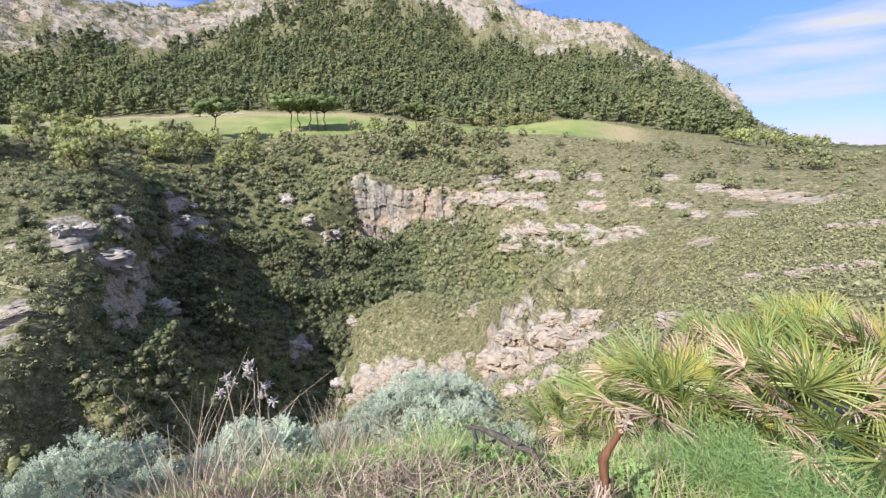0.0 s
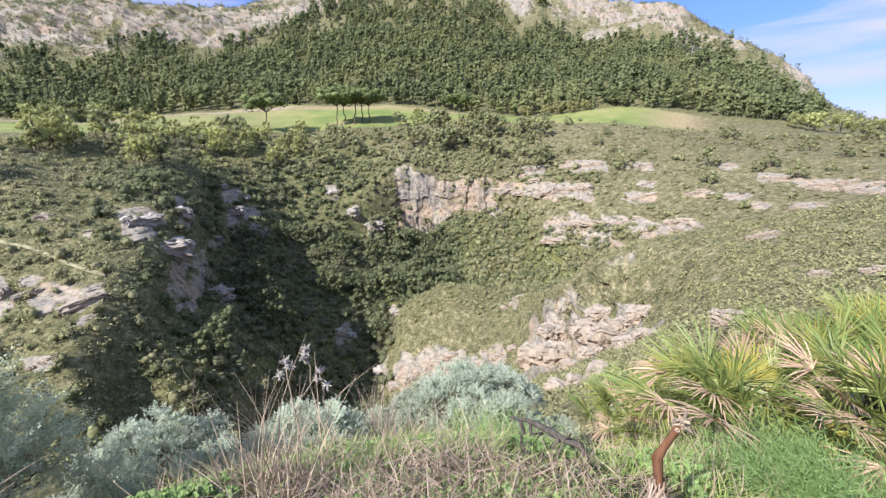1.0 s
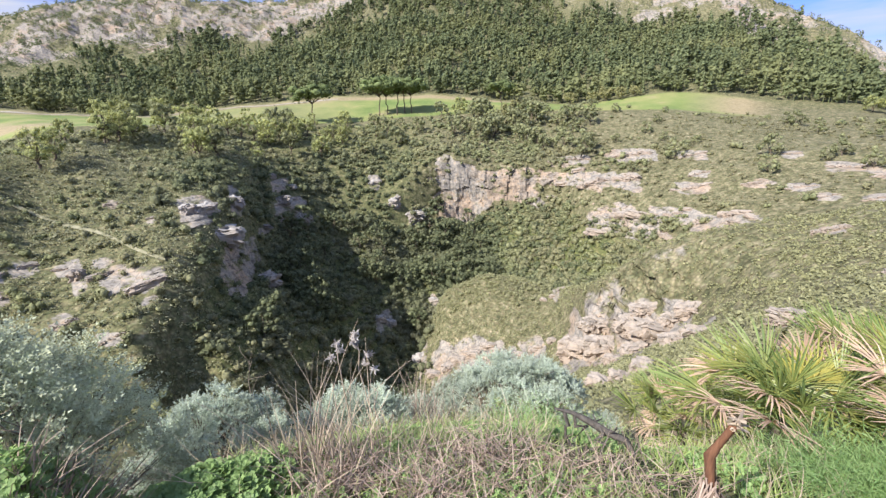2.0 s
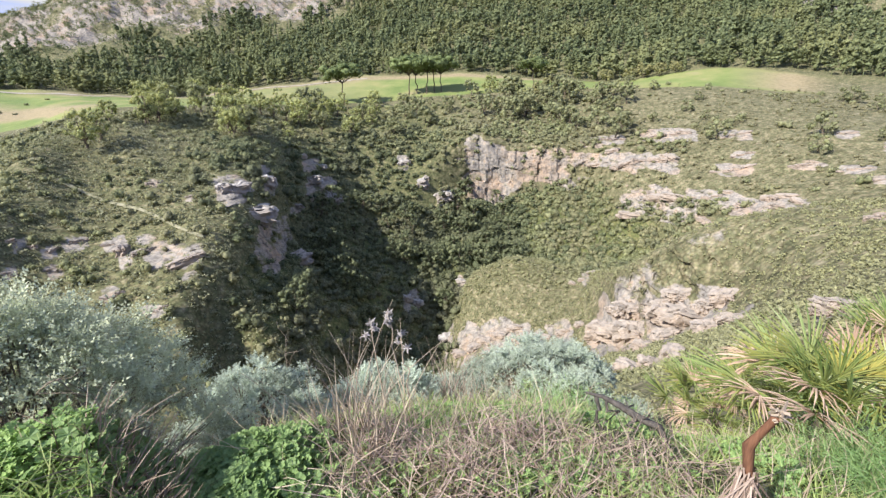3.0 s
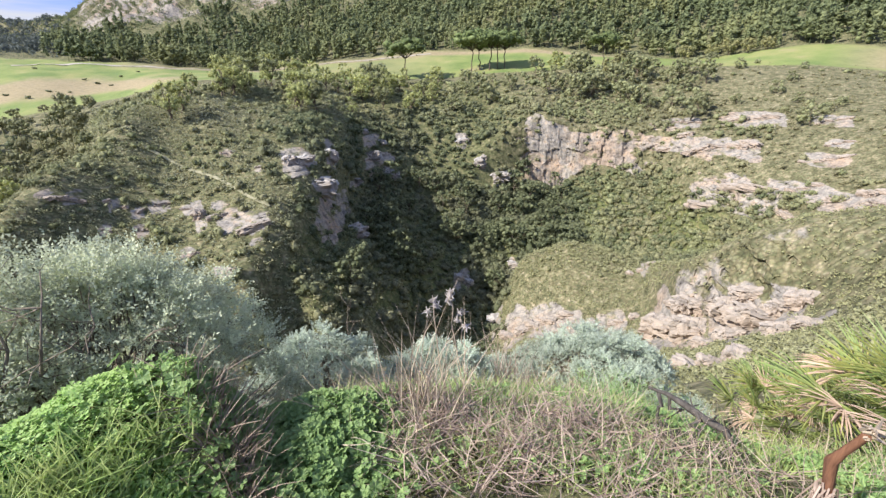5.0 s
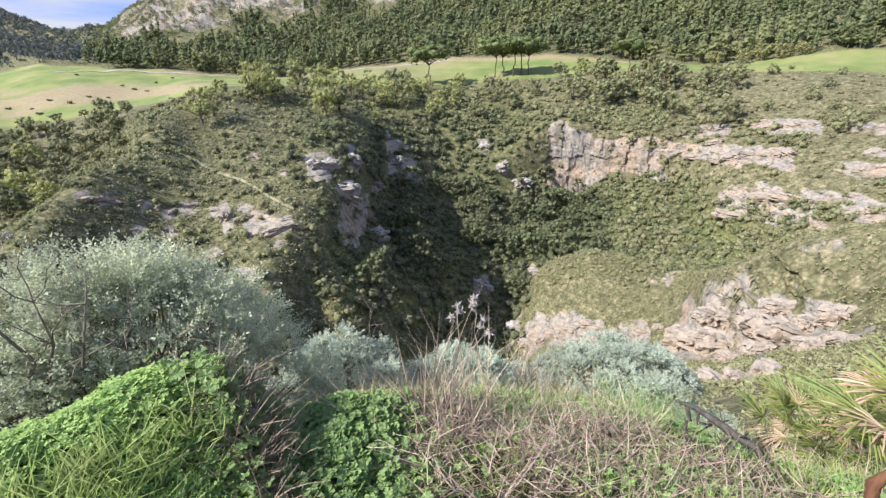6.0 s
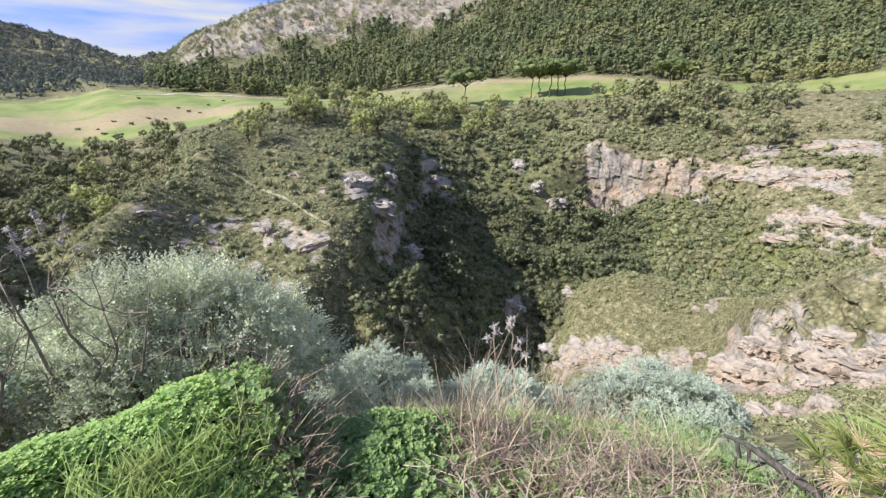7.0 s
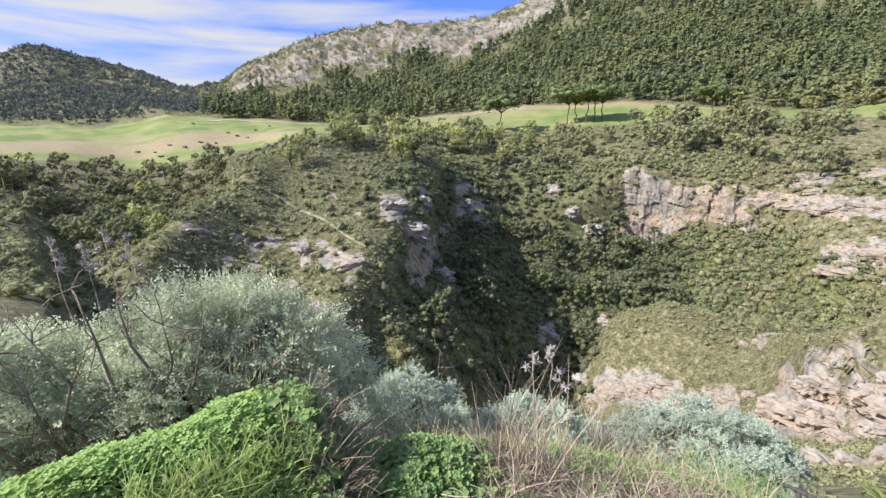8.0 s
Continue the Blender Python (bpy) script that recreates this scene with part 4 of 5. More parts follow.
def field_bushes():
    rng = np.random.RandomState(70)
    shape = tri_mesh("bush", *shrub_shape(rng, 1.3, 1.1, 3, 14, .3), M_DARK)
    for b, d in [(62, 232), (63.5, 236), (65, 228), (66.5, 240), (59.5, 250), (60.5, 262), (68, 236), (57.5, 262), (56, 270), (69.5, 246), (64, 300), (62, 214), (67.5, 222), (58.5, 240)]:
        p = on_ground(b, d)
        s = .55 + .5 * rng.rand()
        thing("bush", shape, "small dark bush standing in the field", "bush", "bushes in the field", at=pose(p.x, p.y, p.z - .1, 0, 0, rng.rand() * 360) @ Matrix.Diagonal((s * 1.3, s * 1.3, s, 1)))


def track():
    """A pale gravel track along the foot of the wood."""
    V, F = [], []
    for k, b in enumerate(np.arange(24, 66, 0.5)):
        u = 12.93 - 0.10 * max(0, (b - 56) / 9)
        for du in (-.012, .012):
            p = locate(np.array([b]), np.array([u + du]))[0]
            V.append(p + np.array([0, 0, .18]))
        if k:
            F.append((2 * k - 2, 2 * k, 2 * k + 1, 2 * k - 1))
    m, nt, b, oc = shader("gravel", 0.95)
    n = noise_node(nt, 1.5, 6, .7, oc)
    nt.links.new(ramp(nt, n.outputs["Fac"], [(0.3, (0.26, 0.23, 0.19)), (0.7, (0.42, 0.38, 0.32))]).outputs["Color"], b.inputs["Base Color"])
    tagged(new("track", tri_mesh("track", V, F, m)), "pale gravel track along the wood", "track", kind="structure")


def footpath():
    """A trodden line across the spur."""
    V, F = [], []
    for k, b in enumerate(np.arange(45.5, 57.5, 0.25)):
        d = in_sight(b, -12.9 + .66 * (b - 46) + .25 * math.sin(b * .9))
        for dd in (-.6, .6):
            V.append(np.array(on_ground(b, d + dd)) + (0, 0, .22))
        if k:
            F.append((2 * k - 2, 2 * k, 2 * k + 1, 2 * k - 1))
    m, nt, b, oc = shader("trodden_earth", 0.95)
    n = noise_node(nt, 1.2, 6, .7, oc)
    nt.links.new(ramp(nt, n.outputs["Fac"], [(0.35, (0.20, 0.19, 0.11)), (0.65, (0.34, 0.31, 0.21))]).outputs["Color"], b.inputs["Base Color"])
    tagged(new("footpath", tri_mesh("footpath", V, F, m)), "narrow pale footpath across the scrubby spur", "path", kind="structure")


field_bushes()
track()
footpath()

# ---- rocks ----


def rock_mesh(seed, mat, cuts=4):
    """A weathered crag: a squarish block split by upright cracks, with broken steps and a ragged top."""
    bm = bmesh.new()
    bmesh.ops.create_icosphere(bm, subdivisions=cuts, radius=0.5)
    o = Vector((seed * 3.7, seed * 1.3, seed * 2.1))
    for v in bm.verts:
        n = v.co.normalized()
        c = Vector([math.copysign(abs(k) ** .55, k) for k in n]) * 0.5
        bent = c + Vector((noise.noise(c * 4 + o), noise.noise(c * 4 - o), 0)) * .14
        crack = 1 - abs(noise.noise(Vector((bent.x * 5.5, bent.y * 5.5, c.z * 1.3)) + o))
        step = noise.cell(Vector((bent.x * 4.5, bent.y * 4.5, (c.z + .3 * bent.x) * 3.8)) + o)
        out = 0.92 + .20 * step - .30 * crack ** 5 + .10 * noise.fractal(c * 9 + o, .8, 2.0, 4)
        c = Vector((c.x * out, c.y * out, c.z * (.78 + .06 * step + .38 * noise.noise(Vector((c.x, c.y, 0)) * 3.2 + o))))
        v.co = c
    me = bpy.data.meshes.new("rock")
    bm.to_mesh(me)
    bm.free()
    me.materials.append(mat)
    return me


def rocks(rows, mat, label, group, seed, part_of=0.5, cuts=4):
    """rows: bearing, distance, width, height of an outcrop; blocks stand packed in it."""
    shapes = [rock_mesh(seed + k, mat, cuts) for k in range(5)]
    rng = np.random.RandomState(seed)
    n = 0
    for b, d, w, h in rows:
        count = max(1, round(w / (1.0 * h)))
        for k in range(count):
            off = (k - (count - 1) / 2 + .2 * rng.randn()) * w / count
            bb = b - math.degrees(off / d)
            p = on_ground(bb, d + rng.randn() * .12 * h)
            hk = h * part_of * (0.75 + 0.5 * rng.rand())
            wk = w / count * (1.1 + .5 * rng.rand())
            ob = thing("rock", shapes[n % 5], label, "rock", group)
            ob.matrix_world = (pose(p.x, p.y, p.z + 0.05 * hk, rng.randn() * 6, rng.randn() * 8, b + rng.randn() * 20)
                               @ Matrix.Diagonal((wk, min(wk, hk) * 1.1, hk, 1)))
            n += 1


rocks(SHADED_OUTCROPS, M_ROCK, "pale grey limestone outcrop on the shaded slope", "outcrops on the shaded slope", 600, .75)
rocks(SPUR_OUTCROPS, M_ROCK_PINK, "pinkish limestone outcrop on the scrubby spur", "outcrops on the spur", 610, .6)
rocks(LEDGES, M_ROCK_PINK, "pale limestone ledge on the stony slope", "ledges on the slope", 620)
rocks(STONE_BAND, M_ROCK_PINK, "low pale stones in a band across the slope", "stones on the slope", 630)
rocks(RIDGE_CRAGS, M_ROCK_PINK, "rough pink and cream limestone crag on the near ridge", "crags of the near ridge", 640, 1.0, 5)
rocks(KNOLL_ROCKS, M_ROCK_PINK, "pink limestone at the foot of the knoll", "rocks below the knoll", 650, .7)
rocks([(-11.9, 24, 1.5, 1.3), (-14.4, 23.5, 2.1, 1.1)], M_ROCK_PINK, "rounded pale boulder on the slope below", "boulders", 660, 1.0)

# ---- foreground plants ----


def sprig(rng, length, n, leaf_len, leaf_w, open_angle=0.9):
    """A feathery twig along +z."""
    t = (np.arange(n) + 0.5) / n
    base = np.stack([0 * t, 0 * t, t * length], 1)
    an = np.arange(n) * 2.4 + rng.rand(n)
    d = unit(np.stack([np.cos(an) * open_angle, np.sin(an) * open_angle, 0.9 + 0 * an], 1))
    s = unit(np.cross(d, rng.randn(n, 3)))
    L = leaf_len * (0.7 + 0.6 * rng.rand(n, 1)) * (1.1 - 0.4 * t[:, None])
    V = np.stack([base + d * L * .25 - s * leaf_w * .5, base + d * L * .3 + s * leaf_w * .5, base + d * L], 1).reshape(-1, 3)
    return V, np.arange(3 * n).reshape(-1, 3)


def oriented(shapes, pos, dirs, scale, rng):
    """Copies of +z shapes, each turned to its own direction."""
    out = []
    pick = rng.randint(0, len(shapes), len(pos))
    d = unit(dirs)
    a = unit(np.cross(d, rng.randn(len(d), 3)))
    b = np.cross(d, a)
    for k, (v, f) in enumerate(shapes):
        s = np.where(pick == k)[0]
        V = (v[None, :, :1] * a[s][:, None] + v[None, :, 1:2] * b[s][:, None] + v[None, :, 2:] * d[s][:, None]) * scale[s][:, None, None] + pos[s][:, None]
        out.append((V.reshape(-1, 3), (f[None] + (np.arange(len(s)) * len(v))[:, None, None]).reshape(-1, 3)))
    return joined(out)


def tuft(rng, n=8, r=0.09, leaf_len=.022, leaf_w=.0105, opening=.8):
    """A soft plume of feathery twigs that open from one point."""
    d = np.stack([rng.randn(n) * opening, rng.randn(n) * opening, 0.4 + rng.rand(n)], 1)
    return oriented([sprig(rng, r * 1.1, 17, leaf_len, leaf_w * 1.15) for _ in range(3)], unit(d) * r * .12, d, 0.75 + .5 * rng.rand(n), rng)


r1 = np.random.RandomState(90)
TUFTS = [tuft(r1) for _ in range(6)]
PLUMES = [tuft(r1, 9, .2, .034, .0145, .42) for _ in range(5)]


def silver_bush(bearing, dist, w, h, n, seed, label, depth=0.8, bare=0, lobes_n=13, low=0.25, mat=M_SAGE, plume_size=1.0, hollow=None, lobe=.12, tufts=TUFTS):
    rng = np.random.RandomState(seed)
    base = on_ground(bearing, dist)
    root = new("sage_bush")
    root.matrix_world = pose(base.x, base.y, base.z, 0, 0, bearing)
    tagged(root, label, "bush", "silvery sage bushes")
    lobes = []
    for k in range(lobes_n):
        an = k * 2.4 + 0.8 * rng.rand()
        o = ((k + .3) / lobes_n) ** .5
        c = np.array([o * math.cos(an) * w * .44, o * math.sin(an) * w * .44 * depth, h * (0.82 - (0.82 - low) * o ** 2.2 + 0.16 * (rng.rand() - .5))])
        r = w * (lobe + 0.03 * rng.rand())
        lobes.append((c, r, min(r * .8, h * .22)))
    stems = []
    for c, r, hh in lobes:
        mid = wavy((rng.randn() * .06, rng.randn() * .06, -0.08), c, 7, 0.025, rng)
        stems.append(tube(mid, np.linspace(.016, .004, 7), 5))
        for j in range(6):
            tip = c + unit(rng.randn(3) + [0, 0, .6]) * np.array([r, r, hh])
            stems.append(tube(wavy(mid[3 + j % 3], tip, 5, 0.015, rng), np.linspace(.006, .002, 5), 4))
    part("stem", tri_mesh("stem", *joined(stems), M_TWIG, True), root)
    for c, r, hh in lobes:
        m = max(6, n // lobes_n)
        o = unit(rng.randn(m, 3))
        o[:, 2] = np.where(o[:, 2] < -0.45, -o[:, 2], o[:, 2])
        pos = c + o * np.array([r, r, hh]) * (0.55 + 0.5 * rng.rand(m, 1) ** .5)
        dr = o * 1.0 + np.array([0, 0, 0.5]) + 0.25 * rng.randn(m, 3)
        keep = pos[:, 2] > 0.02
        if hollow:
            x0, x1, top = hollow
            keep &= ~((pos[:, 0] > x0) & (pos[:, 0] < x1) & (pos[:, 1] < .6) & (pos[:, 2] < top - .5 * abs(pos[:, 0] - (x0 + x1) / 2)))
        if keep.sum() > 2:
            part("foliage", tri_mesh("foliage", *oriented(tufts, pos[keep], dr[keep], plume_size * (0.7 + 0.7 * rng.rand(keep.sum())), rng), mat), root)
    for k in range(bare):
        an, o = rng.rand() * 6.28, w * (0.12 + .28 * rng.rand())
        tip = np.array([o * math.cos(an), o * math.sin(an) * depth, h * (0.85 + .28 * rng.rand())])
        foot = np.array([0, 0, h * .1])
        if hollow:
            mx = (hollow[0] + hollow[1]) / 2
            foot = np.array([mx + .05 * rng.randn(), -.12 * w * depth, .05])
            tip = np.array([mx + (k / max(1, bare - 1) - .5) * .62 * w, -(.16 + .2 * rng.rand()) * w * depth, h * (.95 - .5 * abs(k / max(1, bare - 1) - .42) + .12 * rng.rand())])
        mid = wavy(foot, tip, 8, .05, rng)
        tw = [tube(mid, np.linspace(.03 if hollow else .013, .003, 8), 5)]
        for j in range(3, 8):
            for _ in range(4 if hollow else 2):
                tw.append(tube(wavy(mid[j], mid[j] + unit(rng.randn(3) + [0, 0, .8]) * .24, 4, .012, rng), np.linspace(.004, .0015, 4), 4))
        part("bare_branch", tri_mesh("bare_branch", *joined(tw), M_TWIG, True), root, "leafless brown branch")


silver_bush(1.5, 4.5, 2.5, 1.08, 1350, 201, "rounded silvery grey-green sage bush on the slope", lobes_n=60, lobe=.042, low=.12, plume_size=.8)
silver_bush(45.5, 4.1, 1.9, 1.08, 800, 202, "silvery sage bush behind the clover bank", bare=2, lobes_n=44, lobe=.045, low=.12, plume_size=.8)
silver_bush(27.5, 3.4, 1.25, 0.62, 420, 203, "silvery sage bush among dry stalks", lobes_n=28, lobe=.05, low=.12, plume_size=.8)
silver_bush(15, 4.6, 1.0, 0.6, 260, 206, "small silvery sage bush between larger ones", lobes_n=20, lobe=.06, plume_size=.8)
silver_bush(71, 3.2, 2.7, 1.9, 1150, 204, "large silvery sage bush with bare brown branches", .6, 11, 64, .15, M_SAGE_GREEN, .7, (-.8, -.1, 1.2), .04, PLUMES)
silver_bush(88, 3.5, 1.6, 1.75, 420, 207, "silvery sage bush beside a larger one", mat=M_SAGE_GREEN, lobe=.05, lobes_n=32, tufts=PLUMES, plume_size=.7)


# fan palms
def fan_mesh(seed, mat, n=20, length=0.42, spread_deg=200, droop=0.15, name="frond"):
    """One fan: a stalk and narrow folded blades that leave its tip like rays, in the plane of x and z."""
    rng = np.random.RandomState(seed)
    bits = []
    for k in range(n):
        a = radians(-spread_deg / 2 + spread_deg * k / (n - 1) + rng.randn() * 2)
        d = np.array([math.sin(a), 0.10 * rng.randn(), math.cos(a)])
        s = np.array([math.cos(a), 0, -math.sin(a)])
        L = length * (0.82 + 0.25 * rng.rand()) * (0.8 + 0.2 * math.cos(a))
        o = np.array([0, 0, .3])
        w = .0066
        pts, f = [], []
        for j, (t, ww) in enumerate(((0, .35), (.35, .9), (.7, .8), (1.0, .06))):
            c = o + d * L * t + np.array([0, -droop * t * t * L, -droop * .6 * t * t * L])
            pts += [c - s * w * ww, c + np.array([0, .006 * ww, 0]), c + s * w * ww]
        for j in range(3):
            q = j * 3
            f += [(q, q + 1, q + 4), (q, q + 4, q + 3), (q + 1, q + 2, q + 5), (q + 1, q + 5, q + 4)]
        bits.append((np.array(pts), np.array(f)))
    return tri_mesh(name, *joined(bits), mat)


FANS = [fan_mesh(300 + k, M_PALM, 34 + 2 * k, 0.36 + 0.025 * k, 210 + 14 * k, .06 + .04 * k) for k in range(4)]
STALK = tri_mesh("stalk", *tube([(0, 0, 0), (0, .01, .14), (0, 0, .31)], [.008, .006, .005], 5), M_PALM, True)
M_PALM_YELLOW = leaf("yellowing_palm_leaf", (0.36, 0.33, 0.08), (0.60, 0.52, 0.17), 0.42, 0.45, (0.30, 0.36, 0.10), 5.0)
FANS += [fan_mesh(310, M_PALM_YELLOW, 32, .36, 200, .12)]
DEAD_FANS = [fan_mesh(320 + k, M_PALM_DEAD, 22, 0.34, 150, .45 - .2 * k, "dead_frond") for k in range(2)]


def fan_palm(bearing, dist, fronds, dead, seed, lift=0.25, size=1.0, spread_r=0.22):
    rng = np.random.RandomState(seed)
    base = on_ground(bearing, dist)
    root = new("fan_palm")
    root.matrix_world = pose(base.x, base.y, base.z, 0, 0, bearing)
    tagged(root, "dwarf fan palm with yellow-green fronds and dead straw ones below", "palm", "dwarf fan palms")
    pts = [(0, 0, -.1), (0.02, 0, lift * .5), (0, 0.02, lift)]
    part("trunk", tri_mesh("trunk", *tube(pts, [.09, .085, .05], 8), M_BARK, True), root, "short fibrous brown trunk")
    for k in range(fronds + dead):
        isdead = k >= fronds
        me = (DEAD_FANS[k % 2] if isdead else FANS[k % 5])
        an = k * 137.5 + rng.randn() * 15
        tilt = (8 + 75 * rng.rand()) if isdead else (4 + 62 * ((k + .5) / fronds) ** .9)
        s = size * (0.75 + 0.4 * rng.rand())
        m = Matrix.Translation((0, 0, lift)) @ pose(0, 0, 0, 0, 0, an) @ pose(0, -spread_r * rng.rand(), 0, tilt, 0, rng.randn() * 14) @ Matrix.Diagonal((s, s, s, 1))
        fr = part("dead_frond" if isdead else "frond", me, root, "withered straw-coloured frond" if isdead else "", m)
        part("stalk", STALK, fr)


fan_palm(-31, 3.15, 20, 9, 401, .32)
fan_palm(-27, 3.95, 16, 8, 402, .3, .9)
fan_palm(-38, 4.1, 20, 14, 403, .5, 1.0)
fan_palm(-44.5, 3.1, 18, 14, 404, .3, .95)
fan_palm(-49, 3.9, 20, 14, 405, .5, 1.0)
fan_palm(-43, 4.6, 18, 14, 407, .6, 1.0)
fan_palm(-20.5, 4.0, 14, 8, 406, .4, .85)


def strands(n, region, length, width, seed, lean=0.5, up=1.0, segs=3, lift=0.0):
    """Thin bent blades rooted in region(rng) -> (bearing, distance)."""
    rng = np.random.RandomState(seed)
    V, F = [], []
    for k in range(n):
        b, d = region(rng)
        p = np.array(on_ground(b, d))
        p[2] += lift * rng.rand()
        dr = unit(np.array([rng.randn() * lean, rng.randn() * lean, up]))
        s = unit(np.cross(dr, rng.randn(3)))
        L = length * (0.5 + 0.8 * rng.rand())
        bend = np.array([rng.randn(), rng.randn(), -.3]) * L * .25
        q = len(V) * 1
        for j in range(segs + 1):
            t = j / segs
            c = p + dr * L * t + bend * t * t
            w = width * (1 - .85 * t)
            V += [c - s * w, c + s * w]
        for j in range(segs):
            F += [(q + 2 * j, q + 2 * j + 1, q + 2 * j + 3), (q + 2 * j, q + 2 * j + 3, q + 2 * j + 2)]
    return np.array(V), np.array(F)


def patchy(b0, b1, d0, d1, seed=0, thick=0.0):
    """Places in a stretch of bearings and distances, in drifts; thin round the dead branch and the stem."""
    def region(rng):
        while True:
            b, d = b0 + (b1 - b0) * rng.rand(), (d0 ** 2 + (d1 ** 2 - d0 ** 2) * rng.rand()) ** .5
            x, y = d * math.sin(radians(b)), d * math.cos(radians(b))
            if (-18 < b < -2 and 1.95 < d < 2.5 or -28 < b < -21 and 1.85 < d < 2.3) and rng.rand() < .8:
                continue
            if noise.noise((x * 2.2 + seed, y * 2.2, seed)) + thick > 0.35 * rng.randn():
                return b, d
    return region


def grass(name, arrays, mat, label):
    thing(name, tri_mesh(name, *arrays, mat), label, "grass", kind="stuff")


grass("dry_grass", strands(2900, patchy(-26, 40, 1.3, 2.1, 3, -.2), .24, .0032, 500, 1.2, .6, 3, .12), M_STRAW_GREY, "tangle of dry grey-brown stalks on the bank")
grass("thin_dry_grass", strands(1500, patchy(-52, 46, 1.6, 3.0, 23, 0), .24, .003, 508, .35, 1, 3, .05), M_STRAW, "thin dry straw among the green grass")
grass("fallen_stalks", strands(130, patchy(-24, 62, 1.7, 2.6, 9), .30, .003, 507, 1.6, .35, 4, .12), M_STRAW, "long broken straw stalks lying across the bank")
grass("short_grass", strands(14500, patchy(-60, 48, 1.45, 3.6, 14, .1), .16, .0042, 501, .6), M_GRASS, "short fresh green grass between the dry stalks")
grass("edge_grass", strands(3400, patchy(-12, 60, 4.4, 6.2, 5, .1), .42, .004, 502, .4), M_STRAW_GREY, "dry grass along the edge of the slope")
grass("tall_grass", strands(6500, patchy(66, 122, 1.25, 2.0, 2, 0), .22, .0042, 503, .5, 1, 3, .05), M_GRASS, "long bright green grass blades")
grass("brown_stalks", strands(900, lambda r: (62.5 + 2.2 * r.randn(), 1.9 + .2 * r.randn()), .21, .0046, 504, .6, 1, 4), M_BROWN_STALK, "clump of dead brown stalks between the clover banks")
grass("tall_stalks", strands(110, lambda r: (33 + 3.2 * r.randn(), 1.95 + .16 * r.randn()), .66, .004, 505, .12, 1, 5), M_STRAW, "tall pale dry stalks standing over the bank")
grass("rust_stalks", strands(170, lambda r: (16.5 + 2.2 * r.randn(), 4.3 + .3 * r.randn()), .8, .005, 506, .16, 1, 4), M_STRAW_GREY, "tall thin reddish dry stalks")


def leaf_cover(name, leaves, region, n, size, mat, label, seed, height=(.02, .06), tilt=.35):
    rng = np.random.RandomState(seed)
    pts = np.array([on_ground(*region(rng)) for _ in range(n)])
    pts[:, 2] += height[0] + height[1] * rng.rand(n)
    up = np.stack([rng.randn(n) * tilt - .15, rng.randn(n) * tilt - .1, np.ones(n)], 1)
    thing(name, tri_mesh(name, *oriented(leaves, pts, up, size * (0.7 + 0.7 * rng.rand(n)), rng), mat), label, "plants", kind="stuff")


def lobed_leaf(lobes, spread_deg, shape):
    """A leaf of equal lobes round its stalk."""
    lf = np.array([(0, 1, 2), (0, 2, 3)])
    bits = []
    for k in range(lobes):
        a = radians(spread_deg * k / lobes)
        c, s = math.cos(a), math.sin(a)
        bits.append((np.stack([shape[:, 0] * c - shape[:, 1] * s, shape[:, 0] * s + shape[:, 1] * c, shape[:, 2]], 1), lf))
    return joined(bits)


HEART = np.array([(0, 0, 0), (.012, .015, .003), (0, .020, 0), (-.012, .015, .003)])
CLOVER = lobed_leaf(3, 360, HEART)
MALLOW = lobed_leaf(5, 330, HEART * (.9, 1.25, 1.5))
M_MALLOW = leaf("mallow_leaf", (0.16, 0.26, 0.09), (0.34, 0.46, 0.18), 0.5, 0.35)
leaf_cover("clover", [CLOVER], lambda r: (64 + 56 * r.rand() + 3.0 * r.randn(), min(2.9, max(1.1, 2.02 + .40 * r.randn()))), 27000, .75, M_CLOVER, "bank covered in bright green clover leaves", 510)
leaf_cover("mallow", [MALLOW], lambda r: (50 + 7.2 * r.randn(), 2.05 + .26 * r.randn()), 7000, 1.1, M_MALLOW, "low bank of dark green lobed leaves", 511, (.0, .13), .55)
leaf_cover("herbs", [MALLOW, CLOVER], patchy(-30, 46, 1.5, 3.3, 30, -.1), 10500, .65, M_MALLOW, "small green herbs among the dry stalks", 512, (.01, .10), .5)

rf = np.random.RandomState(95)
FENNEL = [tuft(rf, 9, .24, .085, .0035, .6) for _ in range(4)]
leaf_cover("fennel", FENNEL, patchy(-56, -31, 2.3, 3.0, 40, -.1), 130, .85, M_FENNEL, "feathery green fennel under the palms", 513, (.0, .12), .4)
leaf_cover("fennel", FENNEL, lambda r: (-1 + 4 * r.randn(), 3.5 + .2 * r.randn()), 70, .9, M_FENNEL, "feathery green fennel under the palms", 514, (.0, .1), .4)


def sight(b, d, el):
    """The point at a bearing and a distance, el degrees above the eye."""
    return np.array([-d * math.sin(radians(b)), d * math.cos(radians(b)), EYE + d * math.tan(radians(el))])


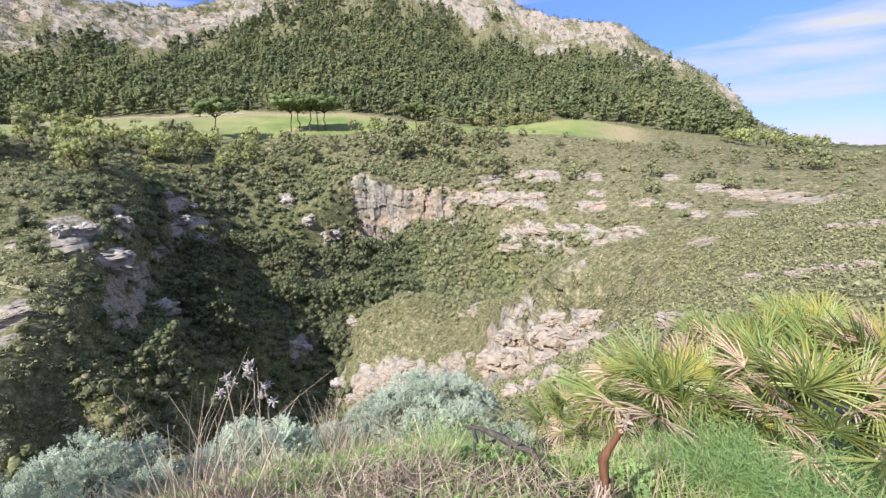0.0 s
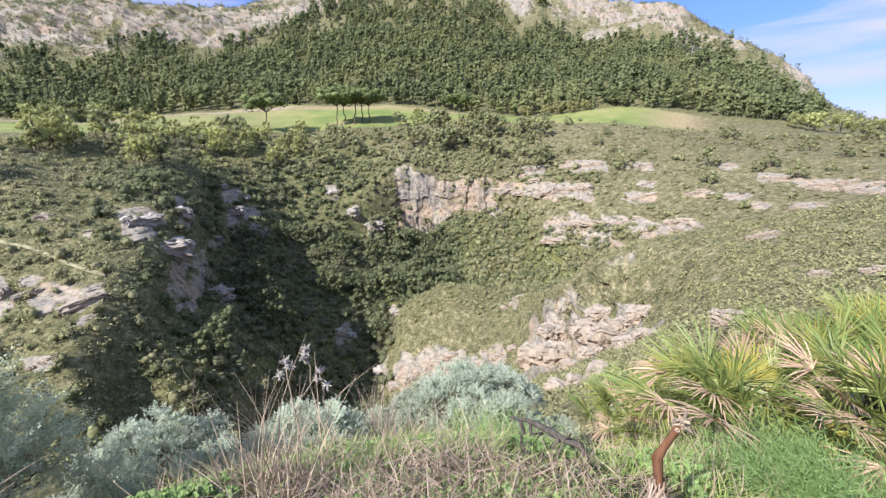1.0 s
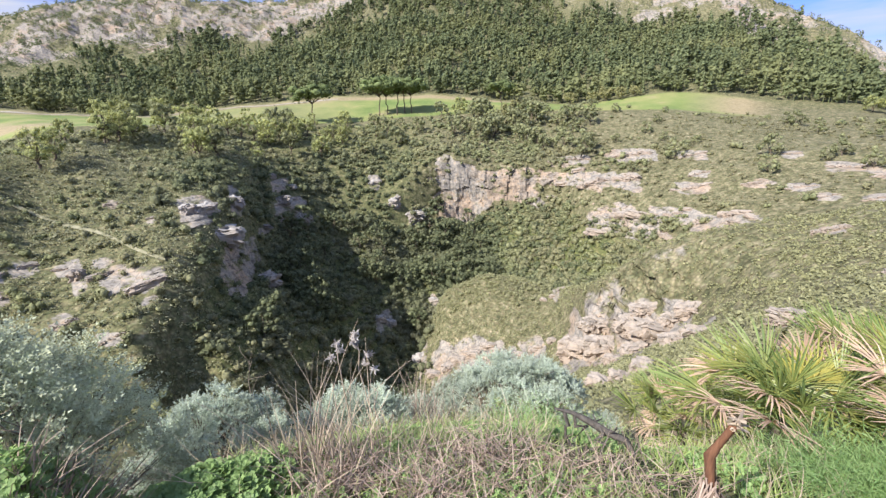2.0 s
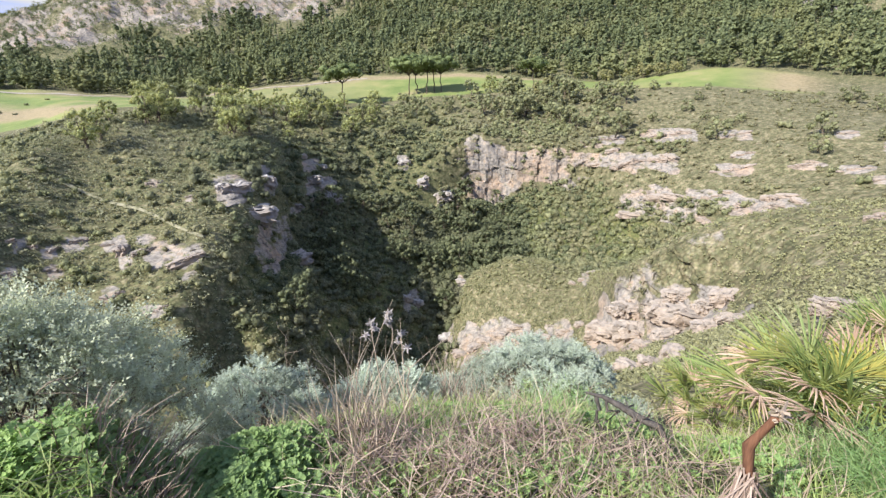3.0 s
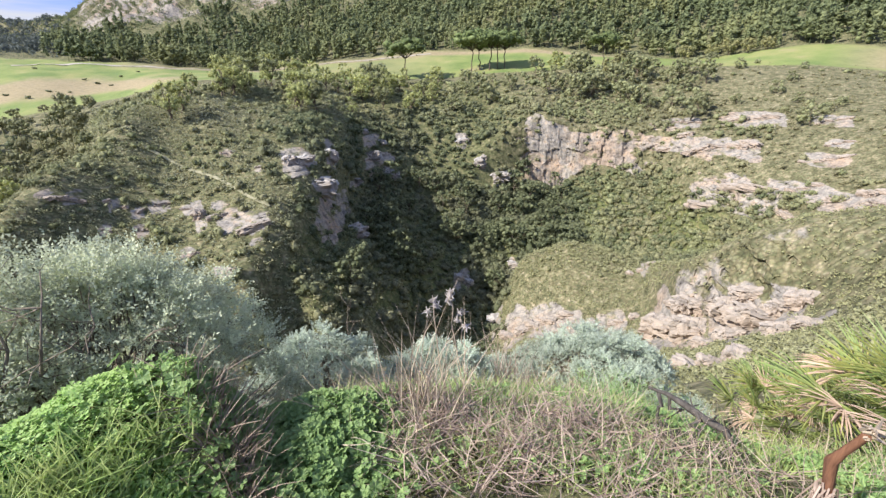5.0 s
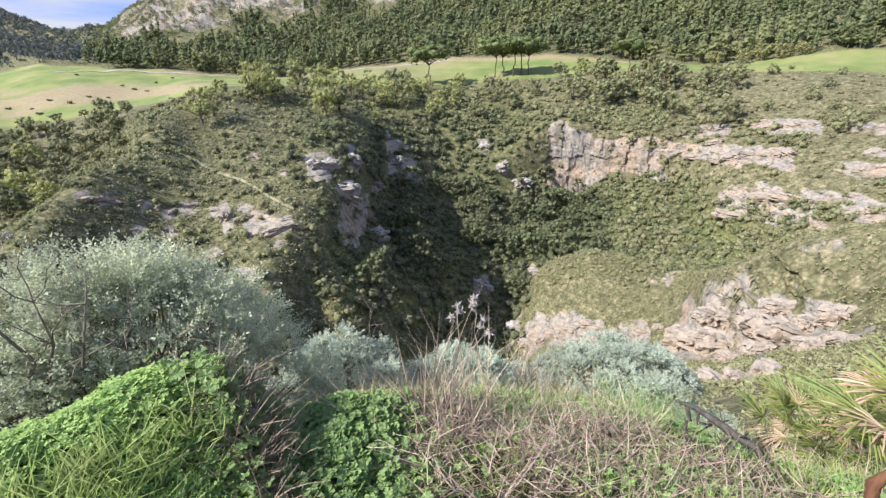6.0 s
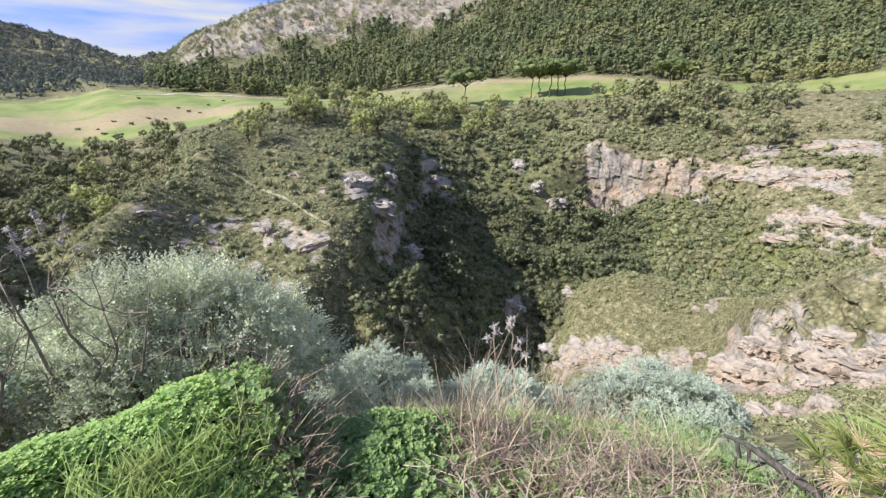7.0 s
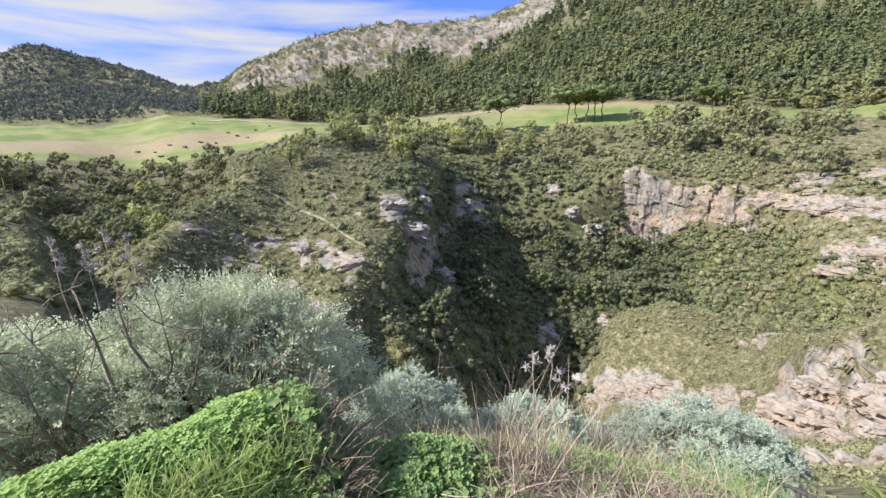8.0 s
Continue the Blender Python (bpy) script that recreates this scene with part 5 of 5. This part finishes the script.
def stub():
    """The snapped, reddish stem of a palm, bent like a knee."""
    a = np.array(on_ground(-24.4, 1.68)) - (0, 0, .08)
    f, k, b = sight(-24.1, 1.66, -39.4), sight(-23.5, 1.66, -36.8), sight(-25.7, 1.64, -32.7)
    root = new("broken_stem")
    tagged(root, "snapped reddish-brown palm stem with a split pale end", "stem")
    rng = np.random.RandomState(3)
    part("stem", tri_mesh("stem", *tube([a, f, k, k + (b - k) * .3, k + (b - k) * .8, b], [.020, .018, .022, .015, .014, .018], 9), M_STUB, True), root)
    chips = [tube([b + unit(rng.randn(3)) * .03, b + (b - k) * (.12 + .12 * rng.rand()) + rng.randn(3) * .03], [.009, .003], 4) for _ in range(9)]
    part("splinter", tri_mesh("splinter", *joined(chips), M_STRAW), root, "pale torn splinters")
    fib = []
    for j in range(230):
        o = unit(rng.randn(3)) * (.05, .05, .03)
        s = a + (f - a) * (.25 + .8 * rng.rand()) + o * .7
        fib.append(tube([s, s + np.array([rng.randn() * .05, rng.randn() * .05, -.14 - .12 * rng.rand()])], [.0045, .002], 3))
    part("fibre", tri_mesh("fibre", *joined(fib), M_STRAW_GREY), root, "hanging dry grey fibres")


def dead_branch():
    rng = np.random.RandomState(4)
    root = new("dead_branch")
    tagged(root, "dark weathered dead branch lying on the slope", "branch")
    a, m, b = sight(-3.0, 2.25, -35.5), sight(-8.1, 2.28, -36.3), sight(-13.6, 2.25, -37.6)
    e = np.array(on_ground(-15.2, 2.24)) + (0, 0, .02)
    part("limb", tri_mesh("limb", *tube([a, a + (m - a) * .5 + (0, 0, .015), m, m + (b - m) * .5 - (0, 0, .012), b, e], [.007, .013, .022, .024, .022, .016], 7), M_DEADWOOD, True), root)
    for bb, s in ((-6.4, .3), (-7.4, .6), (-10.5, .9)):
        p = a + (m - a) * s if s < .9 else m + (b - m) * .3
        g = np.array(on_ground(bb, 2.16))
        part("twig", tri_mesh("twig", *tube(wavy(p, g, 6, .025, rng), np.linspace(.013, .008, 6), 6), M_DEADWOOD, True), root)
    for _ in range(5):
        p = m + (b - m) * rng.rand()
        part("twig", tri_mesh("twig", *tube(wavy(p, p + rng.randn(3) * .09, 5, .012, rng), np.linspace(.007, .003, 5), 5), M_DEADWOOD, True), root)


M_PLUME = leaf("withered_flower", (0.36, 0.32, 0.30), (0.62, 0.56, 0.52), 0.9, 0.2)


def plume(bearing, dist, el, seed, n=14):
    """A withered flower head on a long stalk."""
    rng = np.random.RandomState(seed)
    root = new("dry_plume")
    tagged(root, "tall dry stalk with a withered pale flower head", "plant", "withered flower stalks")
    p = np.array(on_ground(bearing - 1.5, dist))
    t = np.array([-dist * math.sin(radians(bearing)), dist * math.cos(radians(bearing)), EYE + dist * math.tan(radians(el))])
    line = wavy(p, t, 8, .02, rng)
    part("stalk", tri_mesh("stalk", *tube(line, np.linspace(.006, .003, 8), 5), M_STRAW, True), root)
    for k in range(4):
        c = line[-1] * (1 - .09 * k) + line[-3] * .09 * k + rng.randn(3) * .012 * k
        heads = [tube([c - (0, 0, .012), c + (0, 0, .012)], [.009, .009], 6)]
        for j in range(n):
            heads.append(tube(wavy(c, c + unit(rng.randn(3) + [0, 0, .4]) * (.02 + .035 * rng.rand()), 4, .004, rng), [.003, .0045, .004, .001], 4))
        part("flower_head", tri_mesh("flower_head", *joined(heads), M_PLUME), root)


stub()
dead_branch()
plume(26.4, 2.7, -25.6, 1, 22)
plume(29.3, 2.6, -26.5, 2, 14)
plume(25.0, 2.75, -28.5, 3, 14)
plume(78, 4.3, -7.0, 4, 26)
plume(76, 4.4, -7.8, 5, 24)
plume(80, 4.2, -8.0, 6, 24)
plume(82, 4.3, -7.4, 7, 24)
